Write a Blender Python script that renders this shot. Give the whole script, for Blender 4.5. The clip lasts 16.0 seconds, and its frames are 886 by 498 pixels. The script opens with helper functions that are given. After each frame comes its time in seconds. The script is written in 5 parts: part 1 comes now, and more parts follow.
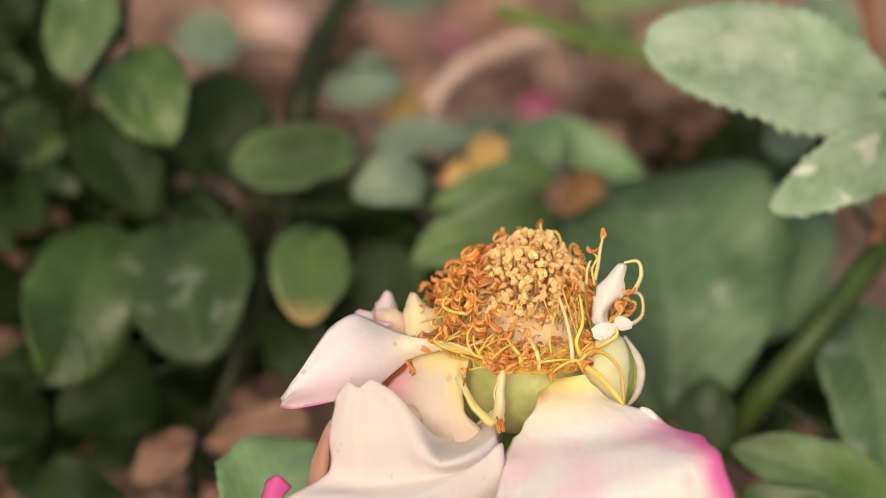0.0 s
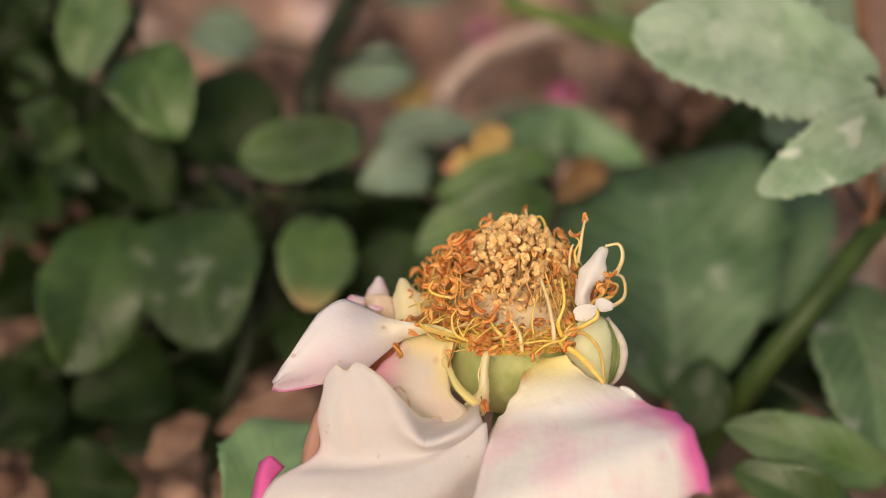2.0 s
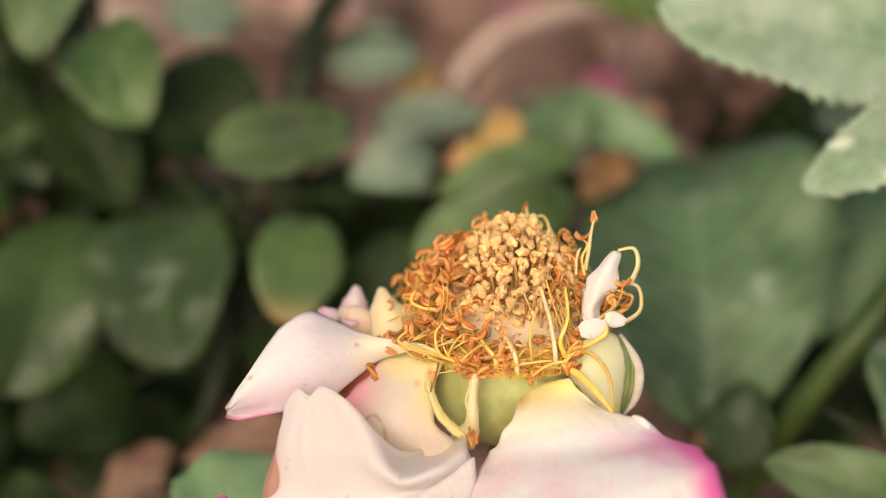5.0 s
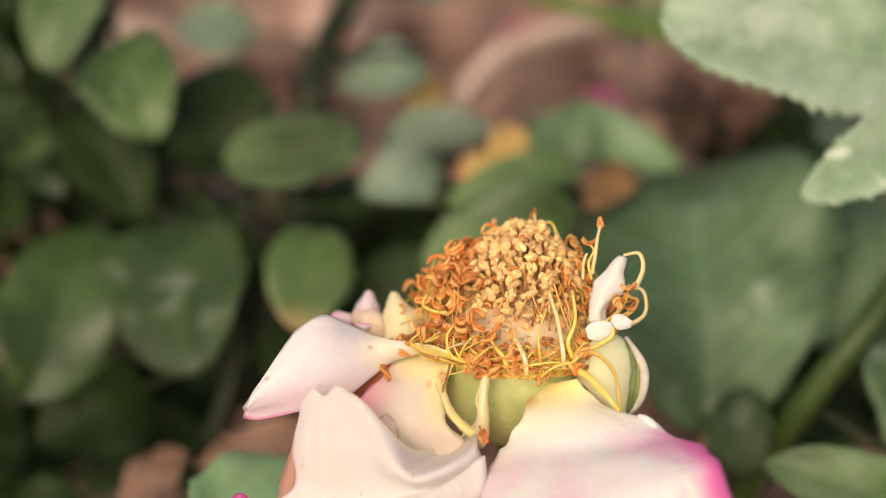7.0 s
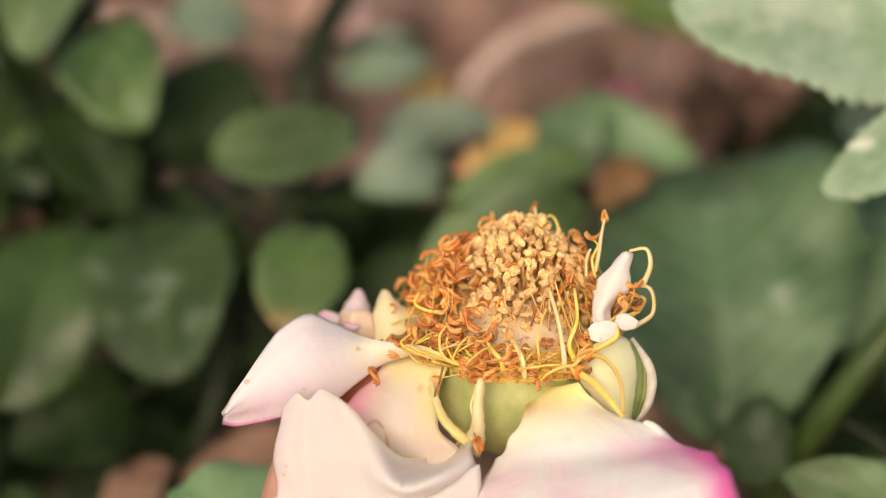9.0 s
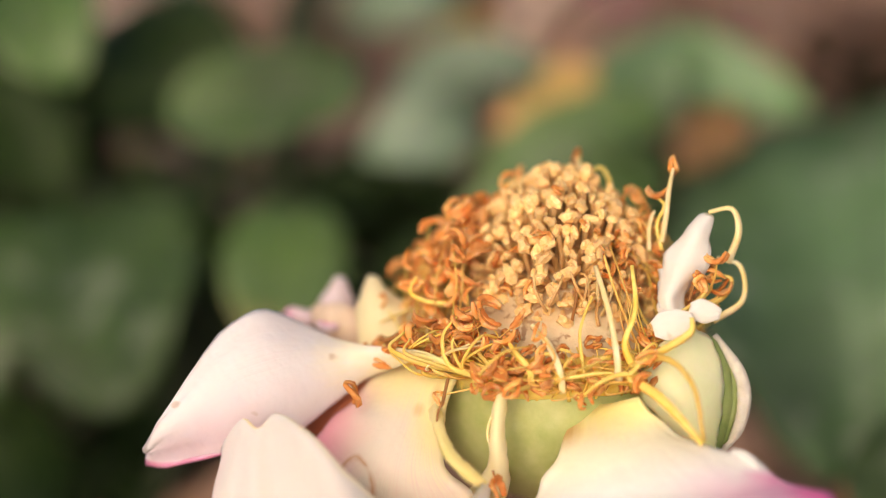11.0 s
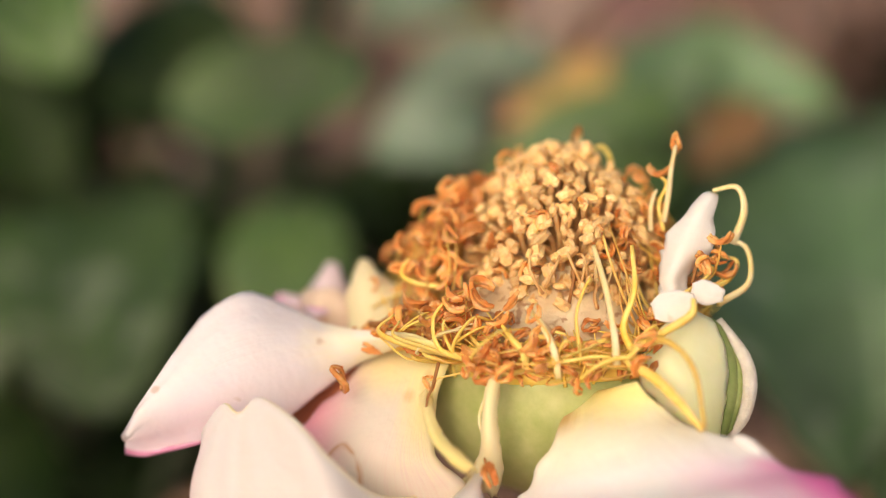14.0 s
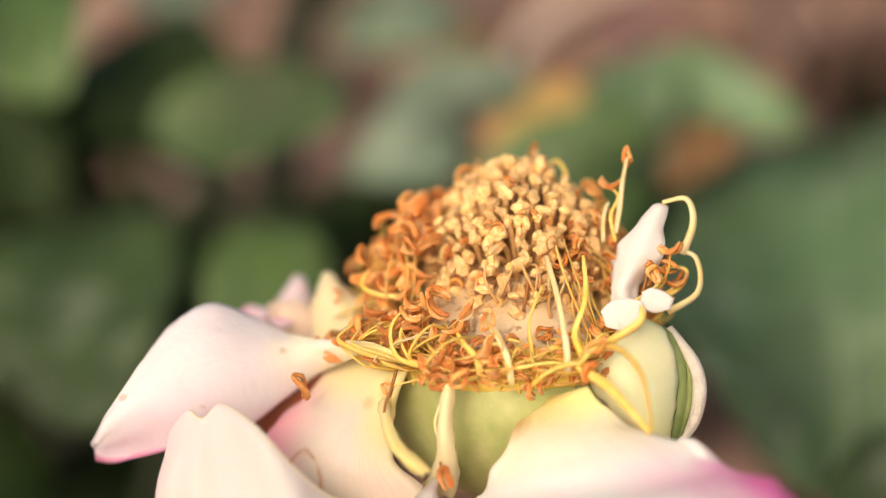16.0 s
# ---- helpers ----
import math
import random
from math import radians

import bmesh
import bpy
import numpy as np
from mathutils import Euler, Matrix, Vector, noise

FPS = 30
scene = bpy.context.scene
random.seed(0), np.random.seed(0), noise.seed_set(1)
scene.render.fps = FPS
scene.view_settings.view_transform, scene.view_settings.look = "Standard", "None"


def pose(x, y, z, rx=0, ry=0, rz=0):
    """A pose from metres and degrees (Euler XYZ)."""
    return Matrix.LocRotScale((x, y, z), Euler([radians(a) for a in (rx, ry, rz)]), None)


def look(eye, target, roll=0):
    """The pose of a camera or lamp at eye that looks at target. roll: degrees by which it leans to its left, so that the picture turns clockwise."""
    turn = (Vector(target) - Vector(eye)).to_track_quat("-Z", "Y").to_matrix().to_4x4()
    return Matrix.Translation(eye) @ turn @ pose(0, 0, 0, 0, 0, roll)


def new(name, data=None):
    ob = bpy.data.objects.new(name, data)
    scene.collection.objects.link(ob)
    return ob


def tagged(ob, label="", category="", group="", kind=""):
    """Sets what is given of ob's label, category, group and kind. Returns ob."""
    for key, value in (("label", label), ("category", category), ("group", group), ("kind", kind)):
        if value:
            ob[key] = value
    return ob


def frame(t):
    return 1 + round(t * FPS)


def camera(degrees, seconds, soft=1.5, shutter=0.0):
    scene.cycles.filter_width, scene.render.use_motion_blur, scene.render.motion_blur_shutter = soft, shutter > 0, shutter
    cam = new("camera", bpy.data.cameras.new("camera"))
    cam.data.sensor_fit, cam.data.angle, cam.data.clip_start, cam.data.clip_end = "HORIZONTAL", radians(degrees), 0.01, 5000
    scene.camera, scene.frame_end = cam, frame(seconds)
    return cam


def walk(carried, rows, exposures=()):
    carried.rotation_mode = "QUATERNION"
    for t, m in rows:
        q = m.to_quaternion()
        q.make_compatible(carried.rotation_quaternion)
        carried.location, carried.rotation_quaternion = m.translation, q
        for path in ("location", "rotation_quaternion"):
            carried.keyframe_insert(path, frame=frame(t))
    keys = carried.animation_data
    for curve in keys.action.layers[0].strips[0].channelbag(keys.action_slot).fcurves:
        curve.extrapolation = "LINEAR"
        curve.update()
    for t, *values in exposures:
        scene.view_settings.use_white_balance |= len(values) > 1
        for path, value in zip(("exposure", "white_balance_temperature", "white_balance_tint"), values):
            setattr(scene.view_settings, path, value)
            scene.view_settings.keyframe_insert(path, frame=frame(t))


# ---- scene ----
CM = 0.01  # lengths below are written in centimetres

# ---------------------------------------------------------------- camera
cam = camera(16, 16.0, soft=0.9)
PATH = [
    (0, look((-0.03476, -0.26177, 0.19656), (-0.00849, -0.01856, 0.02290), 4.49)),
    (0.5, look((-0.03021, -0.26841, 0.20155), (-0.00778, -0.02499, 0.02765), 3.87)),
    (1, look((-0.01780, -0.28032, 0.20866), (-0.00509, -0.03665, 0.03412), 1.82)),
    (1.5, look((-0.01598, -0.28165, 0.20608), (-0.00498, -0.03711, 0.03266), 1.49)),
    (2, look((-0.01704, -0.27136, 0.20246), (-0.00573, -0.02776, 0.02772), 1.66)),
    (2.5, look((-0.01340, -0.25958, 0.19765), (-0.00420, -0.01685, 0.02159), 1.40)),
    (3, look((-0.00572, -0.24122, 0.18766), (-0.00260, 0.00000, 0.00932), 0.42)),
    (5.5, look((-0.00168, -0.23129, 0.17216), (-0.00269, 0.01383, -0.00079), 0.16)),
    (6, look((-0.00383, -0.23510, 0.17568), (-0.00330, 0.01003, 0.00272), 0.43)),
    (6.5, look((-0.00494, -0.23787, 0.17454), (-0.00363, 0.00831, 0.00310), 0.52)),
    (7, look((-0.00440, -0.24051, 0.17470), (-0.00370, 0.00638, 0.00428), 0.36)),
    (7.5, look((-0.00530, -0.24160, 0.17562), (-0.00423, 0.00534, 0.00528), 0.40)),
    (8, look((-0.00384, -0.24146, 0.17499), (-0.00396, 0.00557, 0.00477), 0.35)),
    (10.5, look((0.00769, -0.17824, 0.12245), (-0.00702, 0.07280, -0.04114), -2.24)),
    (11, look((0.00975, -0.16332, 0.11117), (-0.00990, 0.08787, -0.05168), -3.23)),
    (11.5, look((0.01116, -0.15279, 0.10199), (-0.01110, 0.09959, -0.05866), -3.75)),
    (12, look((0.01279, -0.15268, 0.09819), (-0.01199, 0.10129, -0.05955), -3.84)),
    (12.5, look((0.01155, -0.15445, 0.09763), (-0.01183, 0.10031, -0.05906), -3.51)),
    (13, look((0.01083, -0.15656, 0.09755), (-0.01273, 0.09893, -0.05791), -3.30)),
    (13.5, look((0.01179, -0.15757, 0.09979), (-0.01346, 0.09705, -0.05682), -3.61)),
    (14, look((0.01479, -0.15944, 0.10089), (-0.01286, 0.09560, -0.05464), -4.00)),
    (14.5, look((0.01919, -0.16061, 0.10185), (-0.01284, 0.09464, -0.05250), -4.85)),
    (15, look((0.02101, -0.16231, 0.10297), (-0.01238, 0.09359, -0.05001), -5.07)),
    (15.5, look((0.02338, -0.16378, 0.10228), (-0.01213, 0.09260, -0.04942), -5.16)),
    (16, look((0.02146, -0.16541, 0.10136), (-0.01150, 0.09179, -0.04951), -4.84)),
]

walk(cam, PATH, exposures=[(t, e, 7950.0, 12.0) for t, e in ((0.0, 0.01), (1.0, 0.02), (2.0, -0.24), (2.6, -0.21), (3.0, -0.06), (3.2, -0.03), (5.3, 0.06), (8.0, 0.08), (10.5, 0.09), (11.5, 0.14), (12.5, -0.02), (13.2, -0.04), (14.0, 0.09), (14.6, 0.21), (16.0, 0.21))])

# ---------------------------------------------------------------- light: a bright overcast sky
world = bpy.data.worlds.new("overcast_sky")
scene.world = world
world.use_nodes = True
wn = world.node_tree.nodes
sky = wn.new("ShaderNodeTexSky")
sky.sky_type = "NISHITA"
sky.sun_disc = False
sky.sun_elevation, sky.sun_rotation = radians(45), radians(200)
sky.dust_density, sky.air_density = 4.0, 1.0
world.node_tree.links.new(sky.outputs[0], wn["Background"].inputs[0])
wn["Background"].inputs[1].default_value = 0.13

sun_data = bpy.data.lights.new("sun", "SUN")
sun_data.energy, sun_data.angle, sun_data.color = 1.5, radians(40), (1.0, 0.93, 0.84)
sun = new("sun", sun_data)
sun.matrix_world = look((-0.22, -0.72, 0.72), (0, 0, 0))


# ---------------------------------------------------------------- materials
class Nodes:
    """A small wrapper to write node materials in few lines."""

    def __init__(self, name, rough=0.5, spec=0.3):
        self.mat = bpy.data.materials.new(name)
        self.mat.use_nodes = True
        self.tree = self.mat.node_tree
        self.bsdf = self.tree.nodes["Principled BSDF"]
        self.set("Roughness", rough)
        self.set("Specular IOR Level", spec)

    def set(self, key, value):
        if isinstance(value, bpy.types.NodeSocket):
            self.tree.links.new(value, self.bsdf.inputs[key])
        else:
            self.bsdf.inputs[key].default_value = value

    def put(self, kind, **values):
        node = self.tree.nodes.new(kind)
        for key, value in values.items():
            key = key.replace("_", " ")
            if isinstance(value, bpy.types.NodeSocket):
                self.tree.links.new(value, node.inputs[key])
            else:
                node.inputs[key].default_value = value
        return node

    def coords(self, kind="Object"):
        return self.put("ShaderNodeTexCoord").outputs[kind]

    def noise(self, scale, detail=4.0, rough=0.55, vector=None, distortion=0.0):
        return self.put("ShaderNodeTexNoise", Scale=scale, Detail=detail, Roughness=rough, Distortion=distortion, Vector=vector or self.coords()).outputs["Fac"]

    def ramp(self, fac, stops):
        node = self.put("ShaderNodeValToRGB", Fac=fac)
        ends = node.color_ramp.elements
        while len(ends) < len(stops):
            ends.new(0.5)
        for end, (at, colour) in zip(ends, stops):
            end.position = at
            end.color = (*colour, 1) if isinstance(colour, tuple) else (colour, colour, colour, 1)
        return node.outputs["Color"]

    def mix(self, fac, a, b, how="MIX"):
        node = self.tree.nodes.new("ShaderNodeMix")
        node.data_type, node.blend_type = "RGBA", how
        for slot, value in ((0, fac), (6, a), (7, b)):
            if isinstance(value, bpy.types.NodeSocket):
                self.tree.links.new(value, node.inputs[slot])
            else:
                node.inputs[slot].default_value = (*value, 1) if isinstance(value, tuple) else value
        return node.outputs[2]

    def maths(self, how, a, b=0.0, clamp=False):
        node = self.tree.nodes.new("ShaderNodeMath")
        node.operation, node.use_clamp = how, clamp
        for slot, value in ((0, a), (1, b)):
            if isinstance(value, bpy.types.NodeSocket):
                self.tree.links.new(value, node.inputs[slot])
            else:
                node.inputs[slot].default_value = value
        return node.outputs[0]

    def uv(self):
        split = self.put("ShaderNodeSeparateXYZ", Vector=self.coords("UV"))
        return split.outputs[0], split.outputs[1]

    def bump(self, height, strength=0.3, distance=0.0002):
        self.set("Normal", self.put("ShaderNodeBump", Height=height, Strength=strength, Distance=distance).outputs[0])

    def random(self):
        return self.put("ShaderNodeObjectInfo").outputs["Random"]

    def soft(self, weight, scale, colour=(1.0, 0.6, 0.35)):
        self.set("Subsurface Weight", weight)
        self.set("Subsurface Scale", scale)
        self.set("Subsurface Radius", colour)


def leaf_material(name, dark, light, rough=0.45, dust=0.0, spot=0.0, tip=None, veined=0.3, gloss=0.28):
    n = Nodes(name, rough - 0.05, gloss)
    u, v = n.uv()
    side = n.maths("ABSOLUTE", n.maths("SUBTRACT", v, 0.5))
    blotch = n.noise(180.0, 5.0)
    colour = n.mix(n.ramp(blotch, ((0.3, 0.0), (0.75, 1.0))), dark, light)
    vein = n.maths("FRACT", n.maths("SUBTRACT", n.maths("MULTIPLY", u, 9.0), n.maths("MULTIPLY", side, 5.0)))
    vein = n.maths("ABSOLUTE", n.maths("SUBTRACT", vein, 0.5))
    vein = n.ramp(vein, ((0.0, 1.0), (0.10, 0.0)))
    rib = n.ramp(side, ((0.0, 1.0), (0.025, 0.0)))
    veins = n.mix(1.0, vein, rib, "LIGHTEN")
    colour = n.mix(n.maths("MULTIPLY", veins, veined), colour, tuple(min(1.0, c * 1.9 + 0.02) for c in light))
    if dust:
        powder = n.ramp(n.noise(150.0, 6.0, 0.65), ((0.34, 0.0), (0.74, 1.0)))
        colour = n.mix(n.maths("MULTIPLY", powder, dust), colour, (0.54, 0.61, 0.55))
    if spot:
        mark = n.ramp(n.noise(260.0, 2.0, 0.4, distortion=0.4), ((0.62, 0.0), (0.70, 1.0)))
        colour = n.mix(n.maths("MULTIPLY", mark, spot), colour, (0.62, 0.65, 0.58))
    if tip:
        where = n.maths("ADD", u, n.maths("MULTIPLY", n.maths("SUBTRACT", blotch, 0.5), 0.6))
        colour = n.mix(n.ramp(where, ((0.76, 0.0), (0.92, 1.0))), colour, tip)
        colour = n.mix(n.ramp(where, ((0.90, 0.0), (1.02, 1.0))), colour, (0.34, 0.17, 0.12))
    shade = n.maths("ADD", n.maths("MULTIPLY", n.random(), 0.5), 0.45)
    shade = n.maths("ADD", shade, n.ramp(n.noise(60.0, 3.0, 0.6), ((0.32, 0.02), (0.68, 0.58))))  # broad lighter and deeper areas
    colour = n.mix(1.0, colour, n.put("ShaderNodeCombineXYZ", X=shade, Y=shade, Z=shade).outputs[0], "MULTIPLY")
    n.set("Base Color", colour)
    n.soft(0.15, 0.001, (0.4, 0.8, 0.2))
    n.bump(n.maths("ADD", n.maths("MULTIPLY", veins, -0.7), n.noise(1500.0, 3.0)), 0.4, 0.0003)
    return n.mat


def petal_material(name, base, edge, start=0.65, full=0.95, blush=0.3, yellow=0.25, side=0.0, bruise=None, corner=None, washes=()):
    """Petal from its claw (u = 0, yellow) to its rim (u = 1, pink); side: extra pink towards one flank;
    washes: soft stains as (u, v, reach along, reach across, colour, strength)."""
    n = Nodes(name, 0.5, 0.22)
    u, v = n.uv()
    fibre = n.put("ShaderNodeMapping", Vector=n.coords("UV"), Scale=(0.9, 30.0, 1.0)).outputs[0]
    streak = n.noise(2.5, 5.0, 0.6, vector=fibre, distortion=0.3)
    cloud = n.noise(170.0, 3.0, 0.5)
    colour = n.mix(n.ramp(cloud, ((0.3, 0.0), (0.7, 1.0))), base, tuple(min(0.92, c * 1.07) for c in base))
    colour = n.mix(n.ramp(u, ((0.0, 1.0), (0.45 * max(yellow, 0.02), 0.62), (max(yellow, 0.02), 0.0))), colour, (0.90, 0.75, 0.40))
    patch = n.ramp(n.maths("ADD", n.maths("MULTIPLY", cloud, 0.75), n.maths("MULTIPLY", streak, 0.3)), ((0.50, 0.0), (0.66, 1.0)))
    reach = n.ramp(u, ((0.25, 0.0), (0.6, 1.0)))
    colour = n.mix(n.maths("MULTIPLY", n.maths("MULTIPLY", patch, reach), blush), colour, edge)
    vein = n.ramp(streak, ((0.50, 0.0), (0.68, 0.13)))
    colour = n.mix(vein, colour, tuple(c * k for c, k in zip(base, (0.95, 0.80, 0.80))))
    rim = u
    if corner:  # a flush round one corner, and a thin line along the flank
        du = n.maths("MULTIPLY", n.maths("SUBTRACT", u, corner[0]), corner[2])
        dv = n.maths("SUBTRACT", v, corner[1])
        away = n.maths("SQRT", n.maths("ADD", n.maths("MULTIPLY", du, du), n.maths("MULTIPLY", dv, dv)))
        away = n.maths("ADD", away, n.maths("MULTIPLY", n.maths("SUBTRACT", cloud, 0.5), 0.75))
        away = n.maths("ADD", away, n.maths("MULTIPLY", n.maths("SUBTRACT", streak, 0.5), 0.15))
        colour = n.mix(n.ramp(away, ((0.06, 1.0), (corner[3], 0.0))), colour, edge)
        line = n.maths("ADD", v, n.maths("MULTIPLY", n.maths("SUBTRACT", cloud, 0.5), 0.10))
        colour = n.mix(n.maths("MULTIPLY", n.ramp(line, ((0.86, 0.0), (0.97, 1.0))), n.ramp(u, ((0.42, 0.0), (0.56, 1.0)))), colour, edge)
        side = 0.0
        rim = n.maths("MULTIPLY", u, 0.0)
    if side:
        v = v if side > 0 else n.maths("SUBTRACT", 1.0, v)
        flank = n.maths("MULTIPLY", n.maths("MULTIPLY", v, v), abs(side))
        rim = n.maths("MULTIPLY", n.maths("ADD", u, 0.25), flank)
    rim = n.maths("ADD", rim, n.maths("MULTIPLY", n.maths("SUBTRACT", cloud, 0.5), 0.3))
    colour = n.mix(n.ramp(rim, ((start, 0.0), (full, 1.0))), colour, edge)
    for u0, v0, along, across, stain, strength in washes:
        du = n.maths("DIVIDE", n.maths("SUBTRACT", u, u0), along)
        dv = n.maths("DIVIDE", n.maths("SUBTRACT", n.uv()[1], v0), across)
        away = n.maths("SQRT", n.maths("ADD", n.maths("MULTIPLY", du, du), n.maths("MULTIPLY", dv, dv)))
        away = n.maths("ADD", away, n.maths("MULTIPLY", n.maths("SUBTRACT", cloud, 0.5), 1.1))
        away = n.maths("ADD", away, n.maths("MULTIPLY", n.maths("SUBTRACT", streak, 0.5), 0.6))
        colour = n.mix(n.maths("MULTIPLY", n.ramp(away, ((0.2, 1.0), (1.05, 0.0))), strength), colour, stain)
    speck = n.ramp(n.noise(520.0, 2.0, 0.4), ((0.735, 0.0), (0.775, 1.0)))
    colour = n.mix(n.maths("MULTIPLY", speck, 0.45), colour, (0.45, 0.22, 0.10))
    if bruise:  # a brown ring where the petal was dented
        dx = n.maths("SUBTRACT", n.uv()[0], bruise[0])
        dy = n.maths("MULTIPLY", n.maths("SUBTRACT", n.uv()[1], bruise[1]), 0.8)
        away = n.maths("SQRT", n.maths("ADD", n.maths("MULTIPLY", dx, dx), n.maths("MULTIPLY", dy, dy)))
        away = n.maths("ADD", away, n.maths("MULTIPLY", n.maths("SUBTRACT", cloud, 0.5), 0.22))
        ring = n.ramp(n.maths("ABSOLUTE", n.maths("SUBTRACT", away, bruise[2])), ((0.0, 0.75), (0.022, 0.0)))
        patchy = n.ramp(n.noise(260.0, 3.0), ((0.50, 0.0), (0.60, 1.0)))
        colour = n.mix(n.maths("MULTIPLY", ring, patchy), colour, (0.50, 0.26, 0.12))
    n.set("Base Color", colour)
    n.soft(0.5, 0.001, (1.0, 0.75, 0.6))
    n.bump(n.maths("ADD", n.maths("MULTIPLY", streak, 0.2), n.noise(900.0, 2.0)), 0.3, 0.0003)
    return n.mat


def plain_material(name, dark, light, scale, rough=0.55, spec=0.3, soft=0.0, bump=0.3, vary=0.25, depth=0.0002):
    n = Nodes(name, rough, spec)
    colour = n.mix(n.ramp(n.noise(scale, 5.0, 0.6), ((0.3, 0.0), (0.72, 1.0))), dark, light)
    shade = n.maths("ADD", n.maths("MULTIPLY", n.random(), 2 * vary), 1 - vary)
    colour = n.mix(1.0, colour, n.put("ShaderNodeCombineXYZ", X=shade, Y=shade, Z=shade).outputs[0], "MULTIPLY")
    n.set("Base Color", colour)
    if soft:
        n.soft(soft, 0.0006, (1.0, 0.6, 0.25))
    n.bump(n.noise(scale * 2.5, 4.0), bump, depth)
    return n.mat


PINK, BUTTER, ROSE, BROWN = (0.80, 0.13, 0.38), (0.92, 0.74, 0.26), (0.90, 0.50, 0.62), (0.52, 0.28, 0.10)
M_PETAL_LEFT = petal_material("petal_blush", (0.80, 0.715, 0.72), PINK, 0.80, 0.92, 0.06, 0.20, 1.0, None, None, ((0.82, 0.72, 0.40, 0.45, (0.87, 0.56, 0.68), 0.65), (0.0, 0.5, 0.42, 1.8, BUTTER, 0.85)))
M_PETAL_FOLD = petal_material("petal_ivory", (0.65, 0.60, 0.585), (0.80, 0.50, 0.45), 1.4, 1.5, 0.10, 0.0, 0.0, None, None, ((0.45, 0.0, 0.5, 0.10, (0.80, 0.52, 0.56), 0.45), (0.06, 0.97, 0.25, 0.16, BUTTER, 0.6), (0.0, 0.62, 0.10, 0.3, BUTTER, 0.3), (0.3, 0.30, 0.25, 0.05, (0.76, 0.56, 0.50), 0.3)))
M_PETAL_MID = petal_material("petal_yellow_claw", (0.66, 0.59, 0.50), (0.80, 0.36, 0.44), 0.20, 0.62, 0.22, 0.30, -0.9, (0.62, 0.42, 0.09), None, ((0.30, 0.97, 0.42, 0.38, BUTTER, 0.55), (0.0, 0.5, 0.22, 1.2, BUTTER, 0.5), (0.14, 0.86, 0.07, 0.10, BROWN, 0.6), (0.22, 0.70, 0.04, 0.08, BROWN, 0.4)))
M_PETAL_RIGHT = petal_material("petal_magenta_rim", (0.84, 0.785, 0.735), (0.87, 0.16, 0.42), 1.4, 1.5, 0.26, 0.42, 0.0, None, (0.62, 1.0, 1.3, 0.27), ((0.0, 0.5, 0.17, 1.3, BUTTER, 0.85), (0.10, 0.02, 0.09, 0.20, BROWN, 0.8), (0.52, 0.78, 0.20, 0.22, ROSE, 0.75), (0.58, 0.12, 0.12, 0.20, ROSE, 0.45), (0.72, 0.38, 0.18, 0.14, ROSE, 0.5), (0.72, 0.70, 0.13, 0.12, (0.86, 0.80, 0.78), 0.7)))
M_PETAL_PALE = petal_material("petal_rose", (0.80, 0.60, 0.62), (0.80, 0.25, 0.48), 1.4, 1.5, 0.35, 0.05)
M_PETAL_PINK = petal_material("petal_magenta", (0.80, 0.13, 0.38), (0.82, 0.30, 0.5), 1.2, 1.3, 0.2, 0.0)
M_PETAL_ROSE = petal_material("petal_rose_deep", (0.82, 0.58, 0.64), (0.82, 0.24, 0.48), 0.5, 1.0, 0.3, 0.02)
M_PETAL_YELLOW = petal_material("petal_butter", (0.85, 0.69, 0.40), (0.80, 0.42, 0.22), 1.2, 1.3, 0.3, 0.1)
M_PETAL_PEACH = petal_material("petal_peach", (0.80, 0.56, 0.42), (0.72, 0.26, 0.14), 1.2, 1.3, 0.5, 0.1)
M_PETAL_WHITE = petal_material("petal_white", (0.82, 0.75, 0.69), (0.80, 0.55, 0.45), 1.4, 1.3, 0.1, 0.02)
M_PETAL_CLAW = petal_material("claw_yellow", (0.84, 0.66, 0.26), (0.60, 0.30, 0.08), 1.1, 1.3, 0.2, 0.6)
M_PETAL_CLAW_PALE = petal_material("claw_cream", (0.84, 0.69, 0.40), (0.60, 0.30, 0.08), 1.4, 1.5, 0.1, 0.5)
M_PETAL_RUST = petal_material("petal_rust", (0.42, 0.13, 0.06), (0.30, 0.08, 0.05), 1.4, 1.5, 0.5, 0.02)
M_PETAL_DUSK = petal_material("petal_dusky", (0.50, 0.28, 0.22), (0.45, 0.14, 0.14), 1.2, 1.3, 0.4, 0.02)
M_SEPAL = plain_material("sepal_pale_green", (0.70, 0.72, 0.34), (0.90, 0.87, 0.62), 120.0, 0.5, 0.3, 0.4, 0.3, 0.0)
M_SEPAL_EDGE = plain_material("sepal_green", (0.16, 0.24, 0.06), (0.34, 0.38, 0.16), 400.0, 0.6, 0.2, 0.1, 0.3, 0.0)
M_DOWN = plain_material("sepal_down", (0.60, 0.55, 0.47), (0.74, 0.68, 0.60), 1500.0, 0.8, 0.1, 0.2, 0.6, 0.0)
M_CUP = plain_material("receptacle_green", (0.33, 0.39, 0.12), (0.56, 0.58, 0.27), 350.0, 0.38, 0.4, 0.2, 0.25, 0.0)
